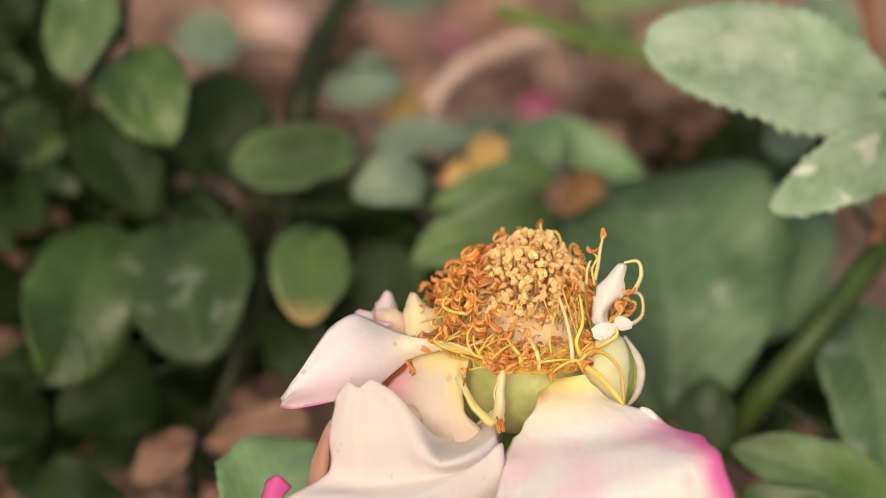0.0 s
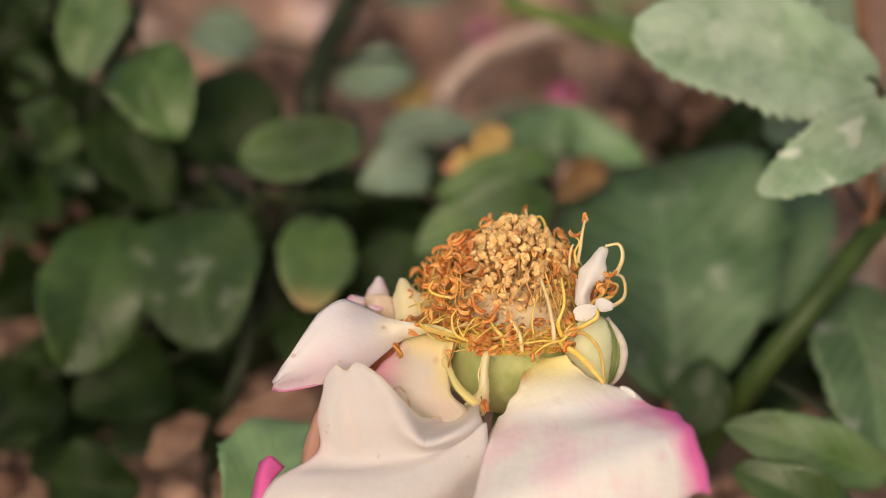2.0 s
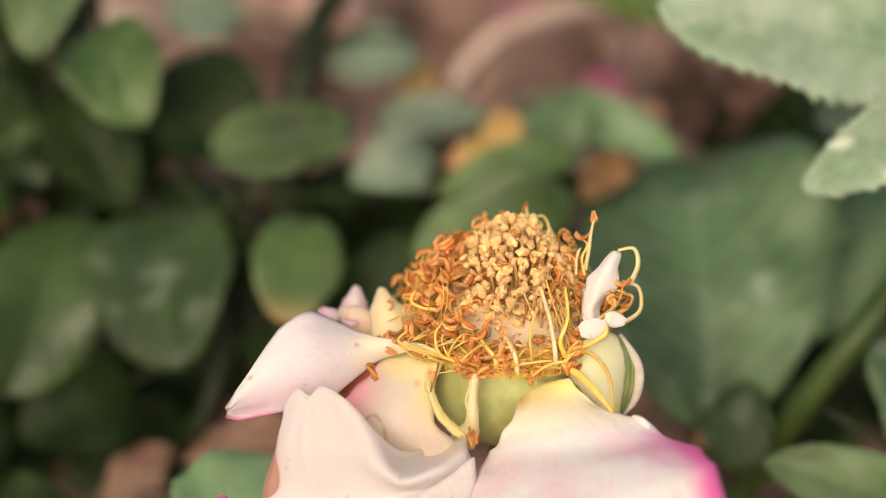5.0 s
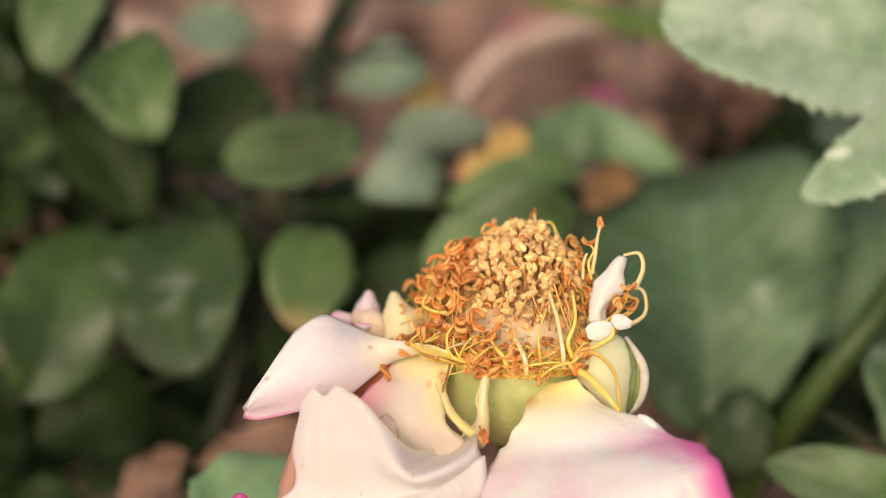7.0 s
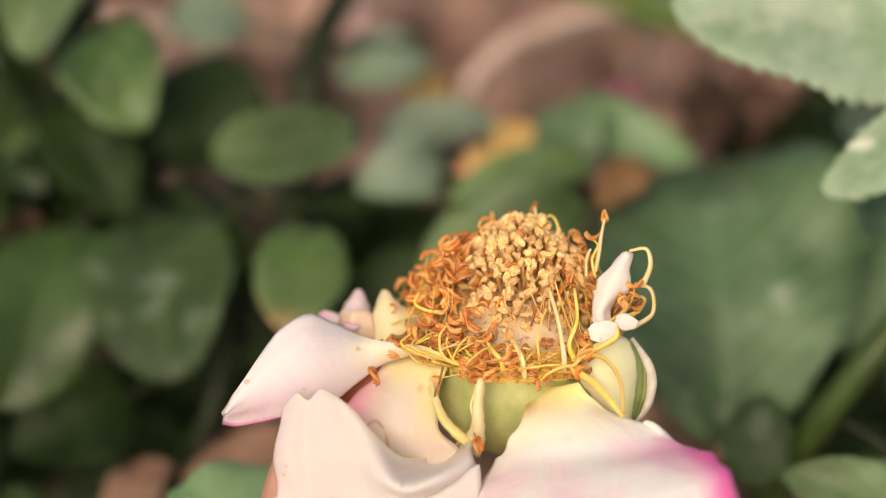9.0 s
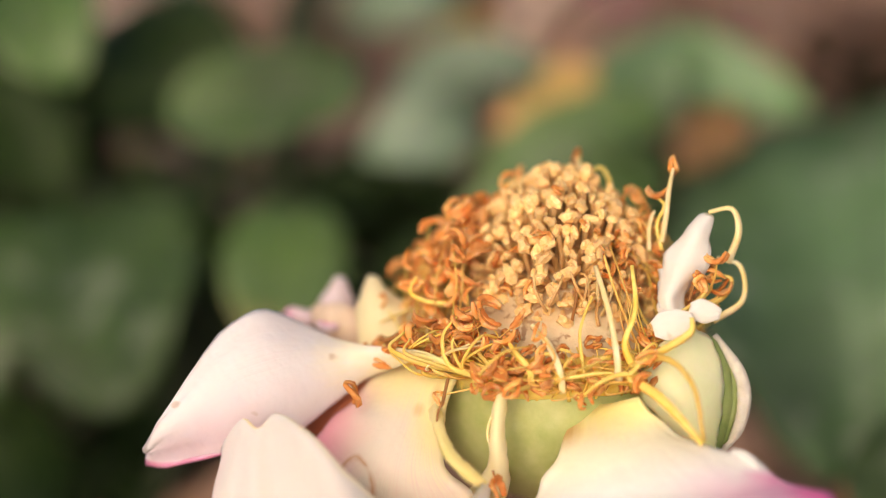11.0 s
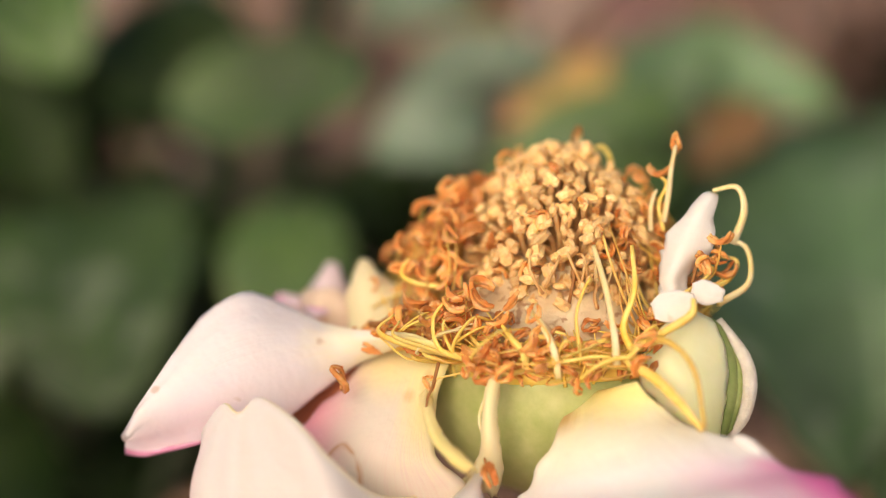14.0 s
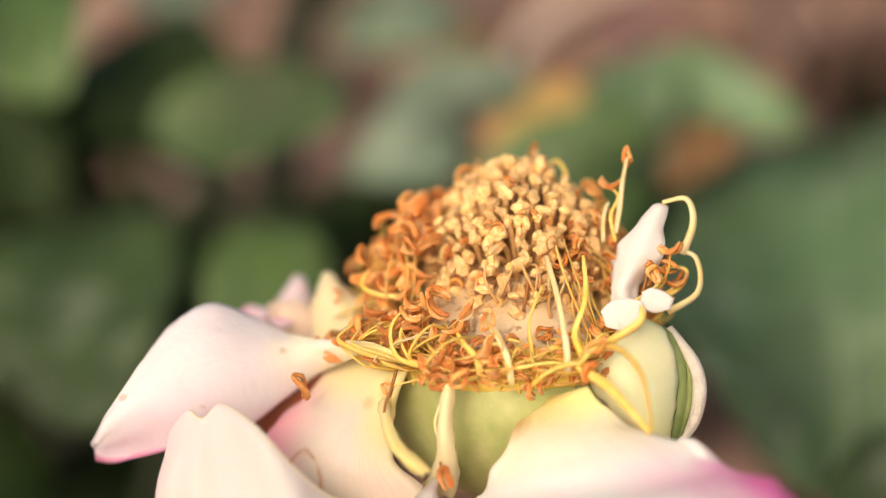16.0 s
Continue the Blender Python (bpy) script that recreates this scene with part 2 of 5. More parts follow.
def disc_material():
    n = Nodes("disc_cream", 0.42, 0.35)
    colour = n.mix(n.ramp(n.noise(400.0, 5.0), ((0.3, 0.0), (0.7, 1.0))), (0.66, 0.47, 0.26), (0.78, 0.64, 0.42))
    speck = n.ramp(n.noise(1100.0, 3.0, 0.5, distortion=0.8), ((0.55, 0.0), (0.62, 1.0)))
    colour = n.mix(n.maths("MULTIPLY", speck, 0.75), colour, (0.34, 0.16, 0.07))
    n.set("Base Color", colour)
    n.soft(0.3, 0.0008, (1.0, 0.6, 0.3))
    n.bump(n.noise(1800.0, 4.0), 0.5, 0.0003)
    return n.mat


M_DISC = disc_material()
M_FILAMENT = plain_material("filament_yellow", (0.78, 0.48, 0.08), (0.90, 0.66, 0.22), 700.0, 0.42, 0.35, 0.3, 0.2, 0.2)
M_RIM = plain_material("rim_yellow", (0.84, 0.56, 0.10), (0.92, 0.72, 0.26), 260.0, 0.42, 0.4, 0.5, 0.5, 0.0)
M_FILAMENT_OLD = plain_material("filament_aged", (0.72, 0.36, 0.08), (0.86, 0.54, 0.18), 700.0, 0.42, 0.35, 0.2, 0.2, 0.2)
M_FILAMENT_PALE = plain_material("filament_pale", (0.84, 0.62, 0.25), (0.90, 0.77, 0.50), 600.0, 0.42, 0.35, 0.3, 0.2, 0.15)


def anther_material():
    n = Nodes("anther_rust", 0.6, 0.25)
    grain = n.noise(0.9, 4.0, 0.6)
    colour = n.mix(n.ramp(grain, ((0.3, 0.0), (0.7, 1.0))), (0.60, 0.17, 0.04), (0.93, 0.42, 0.14))
    colour = n.mix(n.ramp(n.noise(2.4, 3.0), ((0.52, 0.0), (0.75, 0.8))), colour, (0.94, 0.56, 0.30))
    shade = n.maths("ADD", n.maths("MULTIPLY", n.random(), 0.55), 0.70)
    colour = n.mix(1.0, colour, n.put("ShaderNodeCombineXYZ", X=shade, Y=shade, Z=shade).outputs[0], "MULTIPLY")
    n.set("Base Color", colour)
    n.soft(0.5, 0.0006, (1.0, 0.5, 0.2))
    n.bump(n.noise(5.0, 4.0), 0.5, 0.0002)
    return n.mat


M_ANTHER = anther_material()
M_STIGMA = plain_material("stigma_buff", (0.82, 0.45, 0.17), (0.95, 0.69, 0.35), 1.6, 0.45, 0.4, 0.3, 0.25, 0.28, 0.00005)
M_STYLE = plain_material("style_tan", (0.50, 0.25, 0.09), (0.74, 0.47, 0.22), 900.0, 0.5, 0.3, 0.3, 0.3, 0.25)
M_STYLE_PALE = plain_material("style_pale", (0.74, 0.46, 0.18), (0.90, 0.68, 0.36), 900.0, 0.45, 0.3, 0.3, 0.3, 0.2)
M_BRUISE = plain_material("bruise_brown", (0.30, 0.12, 0.04), (0.50, 0.24, 0.09), 1500.0, 0.6, 0.2, 0.1, 0.5, 0.2)
M_LEAF_PALE = leaf_material("leaf_pale_dusty", (0.12, 0.20, 0.115), (0.21, 0.315, 0.20), 0.42, 0.42, 0.16, None, 0.10)
M_LEAF_DULL = leaf_material("leaf_dull_dusty", (0.10, 0.17, 0.10), (0.18, 0.27, 0.16), 0.42, 0.35, 0.5, None, 0.15)
M_LEAF_BLUE = leaf_material("leaf_bluish", (0.085, 0.14, 0.085), (0.150, 0.22, 0.145), 0.4, 0.25)
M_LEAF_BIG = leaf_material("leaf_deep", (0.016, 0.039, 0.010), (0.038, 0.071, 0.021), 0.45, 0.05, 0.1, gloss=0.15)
M_LEAF_BROAD = leaf_material("leaf_broad_grey_green", (0.062, 0.130, 0.056), (0.102, 0.190, 0.086), 0.5, 0.10, 0.35, None, 0.4)
M_LEAF_LUSH = leaf_material("leaf_lush_green", (0.10, 0.19, 0.085), (0.145, 0.255, 0.12), 0.4, 0.1, 0.0, None, 0.1)
M_LEAF_MID = leaf_material("leaf_mid", (0.027, 0.060, 0.015), (0.066, 0.122, 0.033), 0.36, gloss=0.45)
M_LEAF_FRESH = leaf_material("leaf_fresh", (0.046, 0.100, 0.025), (0.098, 0.172, 0.050), 0.4, 0.15)
# near-black green: the deep shade inside the bush is put into this colour
M_LEAF_SHADE = leaf_material("leaf_shade", (0.008, 0.019, 0.005), (0.021, 0.040, 0.010), 0.45, gloss=0.12)
M_LEAF_TIP = leaf_material("leaf_yellow_tip", (0.053, 0.112, 0.026), (0.096, 0.165, 0.045), 0.4, 0.1, 0.0, (0.36, 0.26, 0.12))
M_LEAF_YELLOW = leaf_material("leaf_yellowing", (0.33, 0.21, 0.07), (0.50, 0.34, 0.13), 0.5, 0.0, 0.0, (0.45, 0.20, 0.10))
M_LEAF_BROWN = leaf_material("leaf_withered", (0.20, 0.11, 0.075), (0.34, 0.215, 0.16), 0.7)
M_LEAF_WITHER = leaf_material("leaf_withering", (0.17, 0.09, 0.04), (0.36, 0.20, 0.085), 0.55)
M_LEAF_ROT = leaf_material("leaf_rotting", (0.06, 0.032, 0.022), (0.13, 0.075, 0.055), 0.7)
M_LEAF_DEAD = leaf_material("leaf_dead_brown", (0.40, 0.24, 0.17), (0.60, 0.42, 0.33), 0.7)
M_STEM = plain_material("stem_green", (0.06, 0.12, 0.02), (0.16, 0.24, 0.05), 300.0, 0.4, 0.4, 0.1, 0.3, 0.0)
M_STEM_CANE = plain_material("cane_green", (0.018, 0.042, 0.008), (0.056, 0.096, 0.022), 300.0, 0.45, 0.35, 0.0, 0.4, 0.0)
M_STEM_RED = plain_material("stem_reddish", (0.16, 0.07, 0.035), (0.30, 0.15, 0.08), 300.0, 0.5, 0.3, 0.0, 0.3, 0.0)
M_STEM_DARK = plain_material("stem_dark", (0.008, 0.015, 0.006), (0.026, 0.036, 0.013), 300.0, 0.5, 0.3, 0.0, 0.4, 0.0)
M_CLAY = plain_material("clay_rim", (0.62, 0.45, 0.37), (0.84, 0.67, 0.58), 120.0, 0.8, 0.2, 0.0, 0.6, 0.0)
M_SOIL = plain_material("soil", (0.085, 0.046, 0.034), (0.53, 0.35, 0.275), 110.0, 0.9, 0.15, 0.0, 1.0, 0.0, 0.004)
M_CRUMB = plain_material("soil_crumb", (0.10, 0.05, 0.036), (0.52, 0.33, 0.26), 90.0, 0.9, 0.15, 0.0, 0.8, 0.45, 0.002)


# ---------------------------------------------------------------- building helpers
def part(name, bm, material, parent=None, label=""):
    """Links a bmesh as one mesh object under a thing or a part."""
    mesh = bpy.data.meshes.new(name)
    bm.normal_update()
    for face in bm.faces:
        face.smooth = True
    bm.to_mesh(mesh)
    bm.free()
    mesh.materials.append(material)
    return placed(name, mesh, parent, label)


def placed(name, mesh, parent=None, label="", matrix=None):
    ob = new(name, mesh)
    if parent:
        ob.parent = parent
        ob.matrix_parent_inverse = Matrix.Translation(-Vector(BASE.get(parent.name, (0, 0, 0))))
    if matrix:
        ob.matrix_basis = matrix
    return tagged(ob, label)


BASE = {}


def thing(name, base, label, category, group=""):
    """An Empty at the base of a thing; base in centimetres."""
    ob = new(name)
    ob.empty_display_size = 0.01
    ob.location = Vector(base) * CM
    BASE[ob.name] = tuple(ob.location)
    return tagged(ob, label, category, group)


def spline(points, steps):
    """Points along a smooth curve through the given ones."""
    pts = [Vector(p) for p in points]
    pts = [2 * pts[0] - pts[1], *pts, 2 * pts[-1] - pts[-2]]
    spans, out = len(pts) - 3, []
    for i in range(steps + 1):
        s = min(i / steps * spans, spans - 1e-9)
        k, f = int(s), s - int(s)
        a, b, c, d = pts[k:k + 4]
        out.append(0.5 * (2 * b + (c - a) * f + (2 * a - 5 * b + 4 * c - d) * f * f + (3 * b - a - 3 * c + d) * f ** 3))
    return out


def tube(bm, points, radii, sides=7, steps=12, flat=1.0, knots=0.0):
    """A closed tube along a smooth curve, in centimetres; radii run evenly from end to end."""
    line, rings, x = spline(points, steps), [], Vector((0.31, 0.2, 0.93))
    for i, p in enumerate(line):
        ahead = (line[min(i + 1, steps)] - line[max(i - 1, 0)]).normalized()
        x = x - ahead * x.dot(ahead)
        x = x.normalized() if x.length > 1e-4 else ahead.orthogonal().normalized()
        y, s = ahead.cross(x), i / steps * (len(radii) - 1)
        k = min(int(s), len(radii) - 2)
        r = radii[k] + (radii[k + 1] - radii[k]) * (s - k)
        r *= 1 + knots * noise.noise(p * 3.0)
        rings.append([bm.verts.new((p + r * (math.cos(a) * x + flat * math.sin(a) * y)) * CM) for a in (2 * math.pi * j / sides for j in range(sides))])
    for a, b in zip(rings, rings[1:]):
        for j in range(sides):
            bm.faces.new((a[j], a[(j + 1) % sides], b[(j + 1) % sides], b[j]))
    bm.faces.new(rings[0][::-1])
    bm.faces.new(rings[-1])
    return bm


def skin(bm, grid, thickness):
    """A sheet with thickness over a grid of places (metres) and its UVs: front, back and rim."""
    uv = bm.loops.layers.uv.verify()
    rows, cols = len(grid), len(grid[0])
    normals = [[None] * cols for _ in range(rows)]
    for i in range(rows):
        for j in range(cols):
            du = grid[min(i + 1, rows - 1)][j] - grid[max(i - 1, 0)][j]
            dv = grid[i][min(j + 1, cols - 1)] - grid[i][max(j - 1, 0)]
            n = dv.cross(du)
            normals[i][j] = n.normalized() if n.length > 1e-12 else Vector((0, 0, 1))
    front = [[bm.verts.new(grid[i][j]) for j in range(cols)] for i in range(rows)]
    back = [[bm.verts.new(grid[i][j] - normals[i][j] * thickness * (0.35 if i in (0, rows - 1) or j in (0, cols - 1) else 1.0)) for j in range(cols)] for i in range(rows)]

    def face(corners, at):
        f = bm.faces.new(corners)
        for loop, (i, j) in zip(f.loops, at):
            loop[uv].uv = (i / (rows - 1), j / (cols - 1))

    for i in range(rows - 1):
        for j in range(cols - 1):
            at = [(i, j), (i, j + 1), (i + 1, j + 1), (i + 1, j)]
            face([front[a][b] for a, b in at], at)
            face([back[a][b] for a, b in at[::-1]], at[::-1])
    loop = [(0, j) for j in range(cols)] + [(i, cols - 1) for i in range(1, rows)] + [(rows - 1, j) for j in range(cols - 2, -1, -1)] + [(i, 0) for i in range(rows - 2, 0, -1)]
    for a, b in zip(loop, loop[1:] + loop[:1]):
        face([front[b[0]][b[1]], front[a[0]][a[1]], back[a[0]][a[1]], back[b[0]][b[1]]], [b, a, a, b])
    return bm


def petal(name, rows, material, parent, label="", thickness=0.035, nu=26, nv=22, ripple=0.012, seed=0.0, pleats=0.012, frill=0.03):
    """A petal laid smoothly through its cross-sections (centimetres), from claw to rim, with fine ripples."""
    lines = [spline(row, nv) for row in rows]
    columns = [spline([line[j] for line in lines], nu) for j in range(nv + 1)]
    grid = []
    for i in range(nu + 1):
        row = []
        for j in range(nv + 1):
            p, u, v = columns[j][i], i / nu, j / nv
            w = 0.35 + 0.65 * u + 0.5 * abs(2 * v - 1) ** 3
            q = Vector((p.x * 2.3 + seed, p.y * 2.3, p.z * 2.3))
            p = p + Vector((noise.noise(q), noise.noise(q + Vector((9, 0, 0))), noise.noise(q + Vector((0, 9, 0))))) * ripple * 2 * w
            p = p + Vector((noise.noise(q * 2.9), noise.noise(q * 2.9 + Vector((9, 0, 0))), noise.noise(q * 2.9 + Vector((0, 9, 0))))) * ripple * 0.55 * w
            rim = max(0.0, abs(2 * v - 1) - 0.75) * 4 + max(0.0, u - 0.9) * 6
            p = p + Vector((noise.noise(Vector((u * 9 + seed, v * 9, 1))), noise.noise(Vector((u * 9, v * 9 + seed, 5))), noise.noise(Vector((u * 9, v * 9, seed))))) * frill * rim * min(1, 4 * u)
            pleat = noise.noise(Vector((v * 11.0 + seed, u * 1.5, seed))) * pleats * u
            row.append((p + Vector((0.0, -0.7, 0.6)) * pleat) * CM)
        grid.append(row)
    return part(name, skin(bmesh.new(), grid, thickness * CM), material, parent, label)


VIEW = Vector((0.0, -0.72, 0.69))  # leaves tilt their faces to the open, brighter side


def leaf(parent, base, tip, width, material, label="", stalk=None, face=None, fold=0.32, arch=0.13, teeth=11, wave=0.16, roll=0.0, thickness=0.03, name="leaf", nu=24, nv=10, blunt=0.85, stalk_r=0.045, jag=0.09, round_=0.58, point=True, stalk_mat=None):
    """A serrated rose leaflet from base to tip (centimetres), folded at its rib, with a stalk to the cane."""
    base, tip = Vector(base), Vector(tip)
    axis = tip - base
    length = axis.length
    axis.normalize()
    up = Vector(face) if face else VIEW.copy()
    up = (up - axis * up.dot(axis)).normalized()
    up = Matrix.Rotation(radians(roll), 3, axis) @ up
    side = axis.cross(up)
    seed = base.x * 3.1 + tip.y * 1.7
    lively = noise.noise(Vector((seed * 1.7, 4.0, seed))) if point else 0.0
    twist, bow = radians(95) * lively, 0.16 * noise.noise(Vector((seed, seed * 2.3, 7.0))) if point else 0.0
    grid = []
    for i in range(nu + 1):
        s = i / nu
        half = 0.5 * width * max(0.02, math.sin(math.pi * min(1, 0.02 + 0.97 * s) ** blunt)) ** round_
        if point:  # round at the stalk, drawn out to a short tip
            peak = 0.5 ** (1 / blunt)
            b = 0.52 * (1 - peak) / peak
            half = 0.5 * width * max(0.012, s ** 0.52 * (1 - s) ** b) / (peak ** 0.52 * (1 - peak) ** b)
        half *= 1 + 0.06 * math.sin(seed + 5 * s)
        tooth = (s * teeth) % 1.0
        spread = Matrix.Rotation(twist * (s - 0.4), 3, axis)
        side_s, up_s = spread @ side, spread @ up
        row = []
        for j in range(nv + 1):
            v = 2 * j / nv - 1
            out = half * v * (1 + 0.13 * noise.noise(Vector((s * 2.4 + seed, 2.0 if v > 0 else -2.0, seed))) * abs(v))
            if teeth and abs(v) > 0.99:
                out *= 1.0 + jag * (1 - tooth) * (1.0 + 1.4 * noise.noise(Vector((int(s * teeth) * 1.7, v * 3, seed))))
            lift = fold * abs(v) * half - arch * length * (2 * s - 1) ** 2 + wave * half * math.sin(3.2 * math.pi * s + seed + (v > 0) * 1.3) * v * v
            lift += (0.055 if point else 0.03) * width * noise.noise(Vector((s * 3.4 + seed, v * 1.6, seed)))
            row.append((base + axis * s * length + side * 4 * bow * length * s * (1 - s) + side_s * out + up_s * lift) * CM)
        grid.append(row)
    ob = part(name, skin(bmesh.new(), grid, thickness * CM), material, parent, label)
    start = base - up * arch * length
    if stalk:
        end = Vector(stalk)
        middle = (start + end) / 2 - axis * 0.15 * (end - start).length + Vector((0, 0, 0.1))
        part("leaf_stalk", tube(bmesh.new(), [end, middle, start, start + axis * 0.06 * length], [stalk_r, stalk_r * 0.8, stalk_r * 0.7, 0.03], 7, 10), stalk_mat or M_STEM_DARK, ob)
    return ob


# ---------------------------------------------------------------- ground
GROUND = -5.0


def ground_height(x, y):
    p = Vector((x * 0.35, y * 0.35, 0.0))
    return GROUND + 0.5 * noise.noise(p * 0.5) + 0.16 * noise.noise(p * 2.7) + 0.06 * noise.noise(p * 8.0)


def build_ground():
    bm = bmesh.new()
    near = [-40 + i * 0.5 for i in range(161)]
    xs = [-60000, -8000, -1500, -300, -90, *near, 90, 300, 1500, 8000, 60000]
    ys = [-60000, -8000, -1500, -300, -90, *[-30 + i * 0.5 for i in range(181)], 120, 300, 1500, 8000, 60000]
    grid = [[bm.verts.new((x * CM, y * CM, ground_height(x, y) * CM)) for x in xs] for y in ys]
    for a, b in zip(grid, grid[1:]):
        for j in range(len(xs) - 1):
            bm.faces.new((a[j], a[j + 1], b[j + 1], b[j]))
    tagged(part("ground", bm, M_SOIL), "pinkish-brown bare garden soil with crumbs and fallen leaves", "ground", kind="structure")


build_ground()


def build_crumbs():
    """Loose crumbs of earth over the soil, one mesh."""
    rng = random.Random(4)
    bm = bmesh.new()
    for _ in range(900):
        x, y = rng.uniform(-8, 9), rng.uniform(1, 18)
        r = rng.choice((0.08, 0.12, 0.16, 0.25, 0.38)) * rng.uniform(0.7, 1.3)
        made = bmesh.ops.create_icosphere(bm, subdivisions=1, radius=r * CM)
        for v in made["verts"]:
            v.co = v.co * (1 + 0.5 * noise.noise(v.co * 900 + Vector((x, y, 0))))
            v.co.z *= 0.7
            v.co += Vector((x, y, ground_height(x, y) + 0.25 * r)) * CM
    tagged(part("soil_crumbs", bm, M_CRUMB), "loose brown crumbs of earth on the soil", "soil crumbs", kind="stuff")


build_crumbs()

# ---------------------------------------------------------------- the spent rose
CENTRE = Vector((0.37, 0.61, -0.62))  # middle of the receptacle's rim
LEAN = Matrix.Rotation(radians(-17), 3, "X")  # the flower leans back from the open side


def bloom(r, a, z):
    """A place in the flower: distance from its axis, angle round it, height over the rim."""
    return CENTRE + LEAN @ Vector((r * math.cos(a), r * math.sin(a), z))


rose = thing("rose_flower", (0.9, 2.2, GROUND), "spent rose with few drooping cream and pink petals and rusty stamens", "rose")


def lathe(profile, sides, wobble=0.0):
    bm = bmesh.new()
    rings = []
    for k, (r, z) in enumerate(profile):
        ring = []
        for j in range(sides):
            a = 2 * math.pi * j / sides
            rr = r * (1 + wobble * noise.noise(Vector((math.cos(a) * 1.5, math.sin(a) * 1.5, z * 1.5))))
            ring.append(bm.verts.new(bloom(rr, a, z) * CM))
        rings.append(ring)
    for a, b in zip(rings, rings[1:]):
        for j in range(sides):
            bm.faces.new((a[j], a[(j + 1) % sides], b[(j + 1) % sides], b[j]))
    bm.faces.new(rings[0][::-1])
    bm.faces.new(rings[-1])
    return bm


part("receptacle", lathe([(0.16, -1.05), (0.34, -0.98), (0.58, -0.85), (0.76, -0.64), (0.86, -0.42), (0.88, -0.25), (0.85, -0.12), (0.84, -0.04), (0.80, 0.0)], 40, 0.05), M_CUP, rose, "glossy pale green receptacle")
part("disc", lathe([(0.84, -0.06), (0.82, 0.02), (0.76, 0.12), (0.66, 0.24), (0.55, 0.37), (0.45, 0.48), (0.34, 0.58), (0.18, 0.66), (0.05, 0.68)], 40, 0.10), M_DISC, rose, "cream fleshy disc with brown specks")
core = lathe([(0.38, 0.28), (0.37, 0.44), (0.34, 0.56), (0.28, 0.68), (0.20, 0.77), (0.11, 0.82), (0.04, 0.84)], 32, 0.12)
bmesh.ops.translate(core, verts=core.verts, vec=Vector((0.04, 0.0, 0.0)) * CM)
part("carpel_mass", core, M_STYLE, rose, "apricot mass of crowded styles")
part("rim", lathe([(0.80, -0.11), (0.862, -0.085), (0.874, -0.04), (0.868, 0.02), (0.818, 0.08), (0.77, 0.125), (0.72, 0.15)], 64, 0.10), M_RIM, rose, "yellow fleshy rim with filament bases")
part("flower_stalk", tube(bmesh.new(), [(0.9, 2.2, GROUND - 0.3), (0.75, 1.6, -4.2), bloom(0.0, 0.0, -2.2), bloom(0.0, 0.0, -0.98)], [0.22, 0.2, 0.19, 0.2], 10, 20), M_STEM, rose)

# petals that still hang on, from claw to rim
petal("petal", [
    [(-0.28, -0.20, -0.19), (-0.28, -0.21, -0.19), (-0.28, -0.21, -0.21), (-0.28, -0.20, -0.22), (-0.28, -0.19, -0.23)],
    [(-0.49, -0.08, -0.18), (-0.49, -0.09, -0.19), (-0.49, -0.09, -0.21), (-0.49, -0.07, -0.24), (-0.49, -0.05, -0.25)],
    [(-0.70, 0.07, -0.26), (-0.71, 0.05, -0.29), (-0.71, 0.06, -0.34), (-0.71, 0.08, -0.40), (-0.71, 0.11, -0.44)],
    [(-1.03, 0.29, -0.35), (-0.98, 0.17, -0.37), (-0.93, 0.12, -0.43), (-0.89, 0.13, -0.53), (-0.89, 0.18, -0.59)],
    [(-1.27, 0.35, -0.25), (-1.21, 0.13, -0.30), (-1.15, 0.01, -0.42), (-1.09, -0.01, -0.61), (-1.09, 0.06, -0.68)],
    [(-1.51, 0.27, -0.09), (-1.45, -0.02, -0.20), (-1.39, -0.18, -0.40), (-1.33, -0.20, -0.69), (-1.33, -0.12, -0.76)],
    [(-1.70, 0.14, -0.12), (-1.68, -0.13, -0.23), (-1.67, -0.29, -0.43), (-1.65, -0.34, -0.71), (-1.64, -0.33, -0.75)],
    [(-1.94, -0.12, -0.32), (-1.93, -0.27, -0.41), (-1.93, -0.34, -0.56), (-1.92, -0.31, -0.77), (-1.91, -0.34, -0.82)],
    [(-2.12, -0.29, -0.50), (-2.12, -0.35, -0.56), (-2.12, -0.35, -0.66), (-2.12, -0.31, -0.80), (-2.12, -0.32, -0.89)],
    [(-2.25, -0.33, -0.74), (-2.24, -0.35, -0.75), (-2.24, -0.34, -0.76), (-2.24, -0.33, -0.79), (-2.26, -0.26, -0.92)],
], M_PETAL_LEFT, rose, "pale blush petal with a pink tip", ripple=0.01, thickness=0.02, pleats=0.018)
petal("petal", [
    [(-0.75, 0.40, -0.55), (-0.50, 0.23, -0.47), (-0.25, 0.00, -0.39)],
    [(-0.92, 0.14, -0.68), (-0.62, -0.18, -0.61), (-0.35, -0.18, -0.62)],
    [(-1.14, -0.04, -0.81), (-0.75, -0.46, -0.76), (-0.33, -0.45, -0.83)],
    [(-1.41, -0.21, -1.10), (-0.86, -0.55, -1.06), (-0.16, -0.52, -1.02)],
    [(-1.62, -0.40, -1.54), (-0.86, -0.65, -1.54), (-0.11, -0.57, -1.26)],
], M_PETAL_MID, rose, "cream petal flushed yellow with brown bruises", seed=3.0)
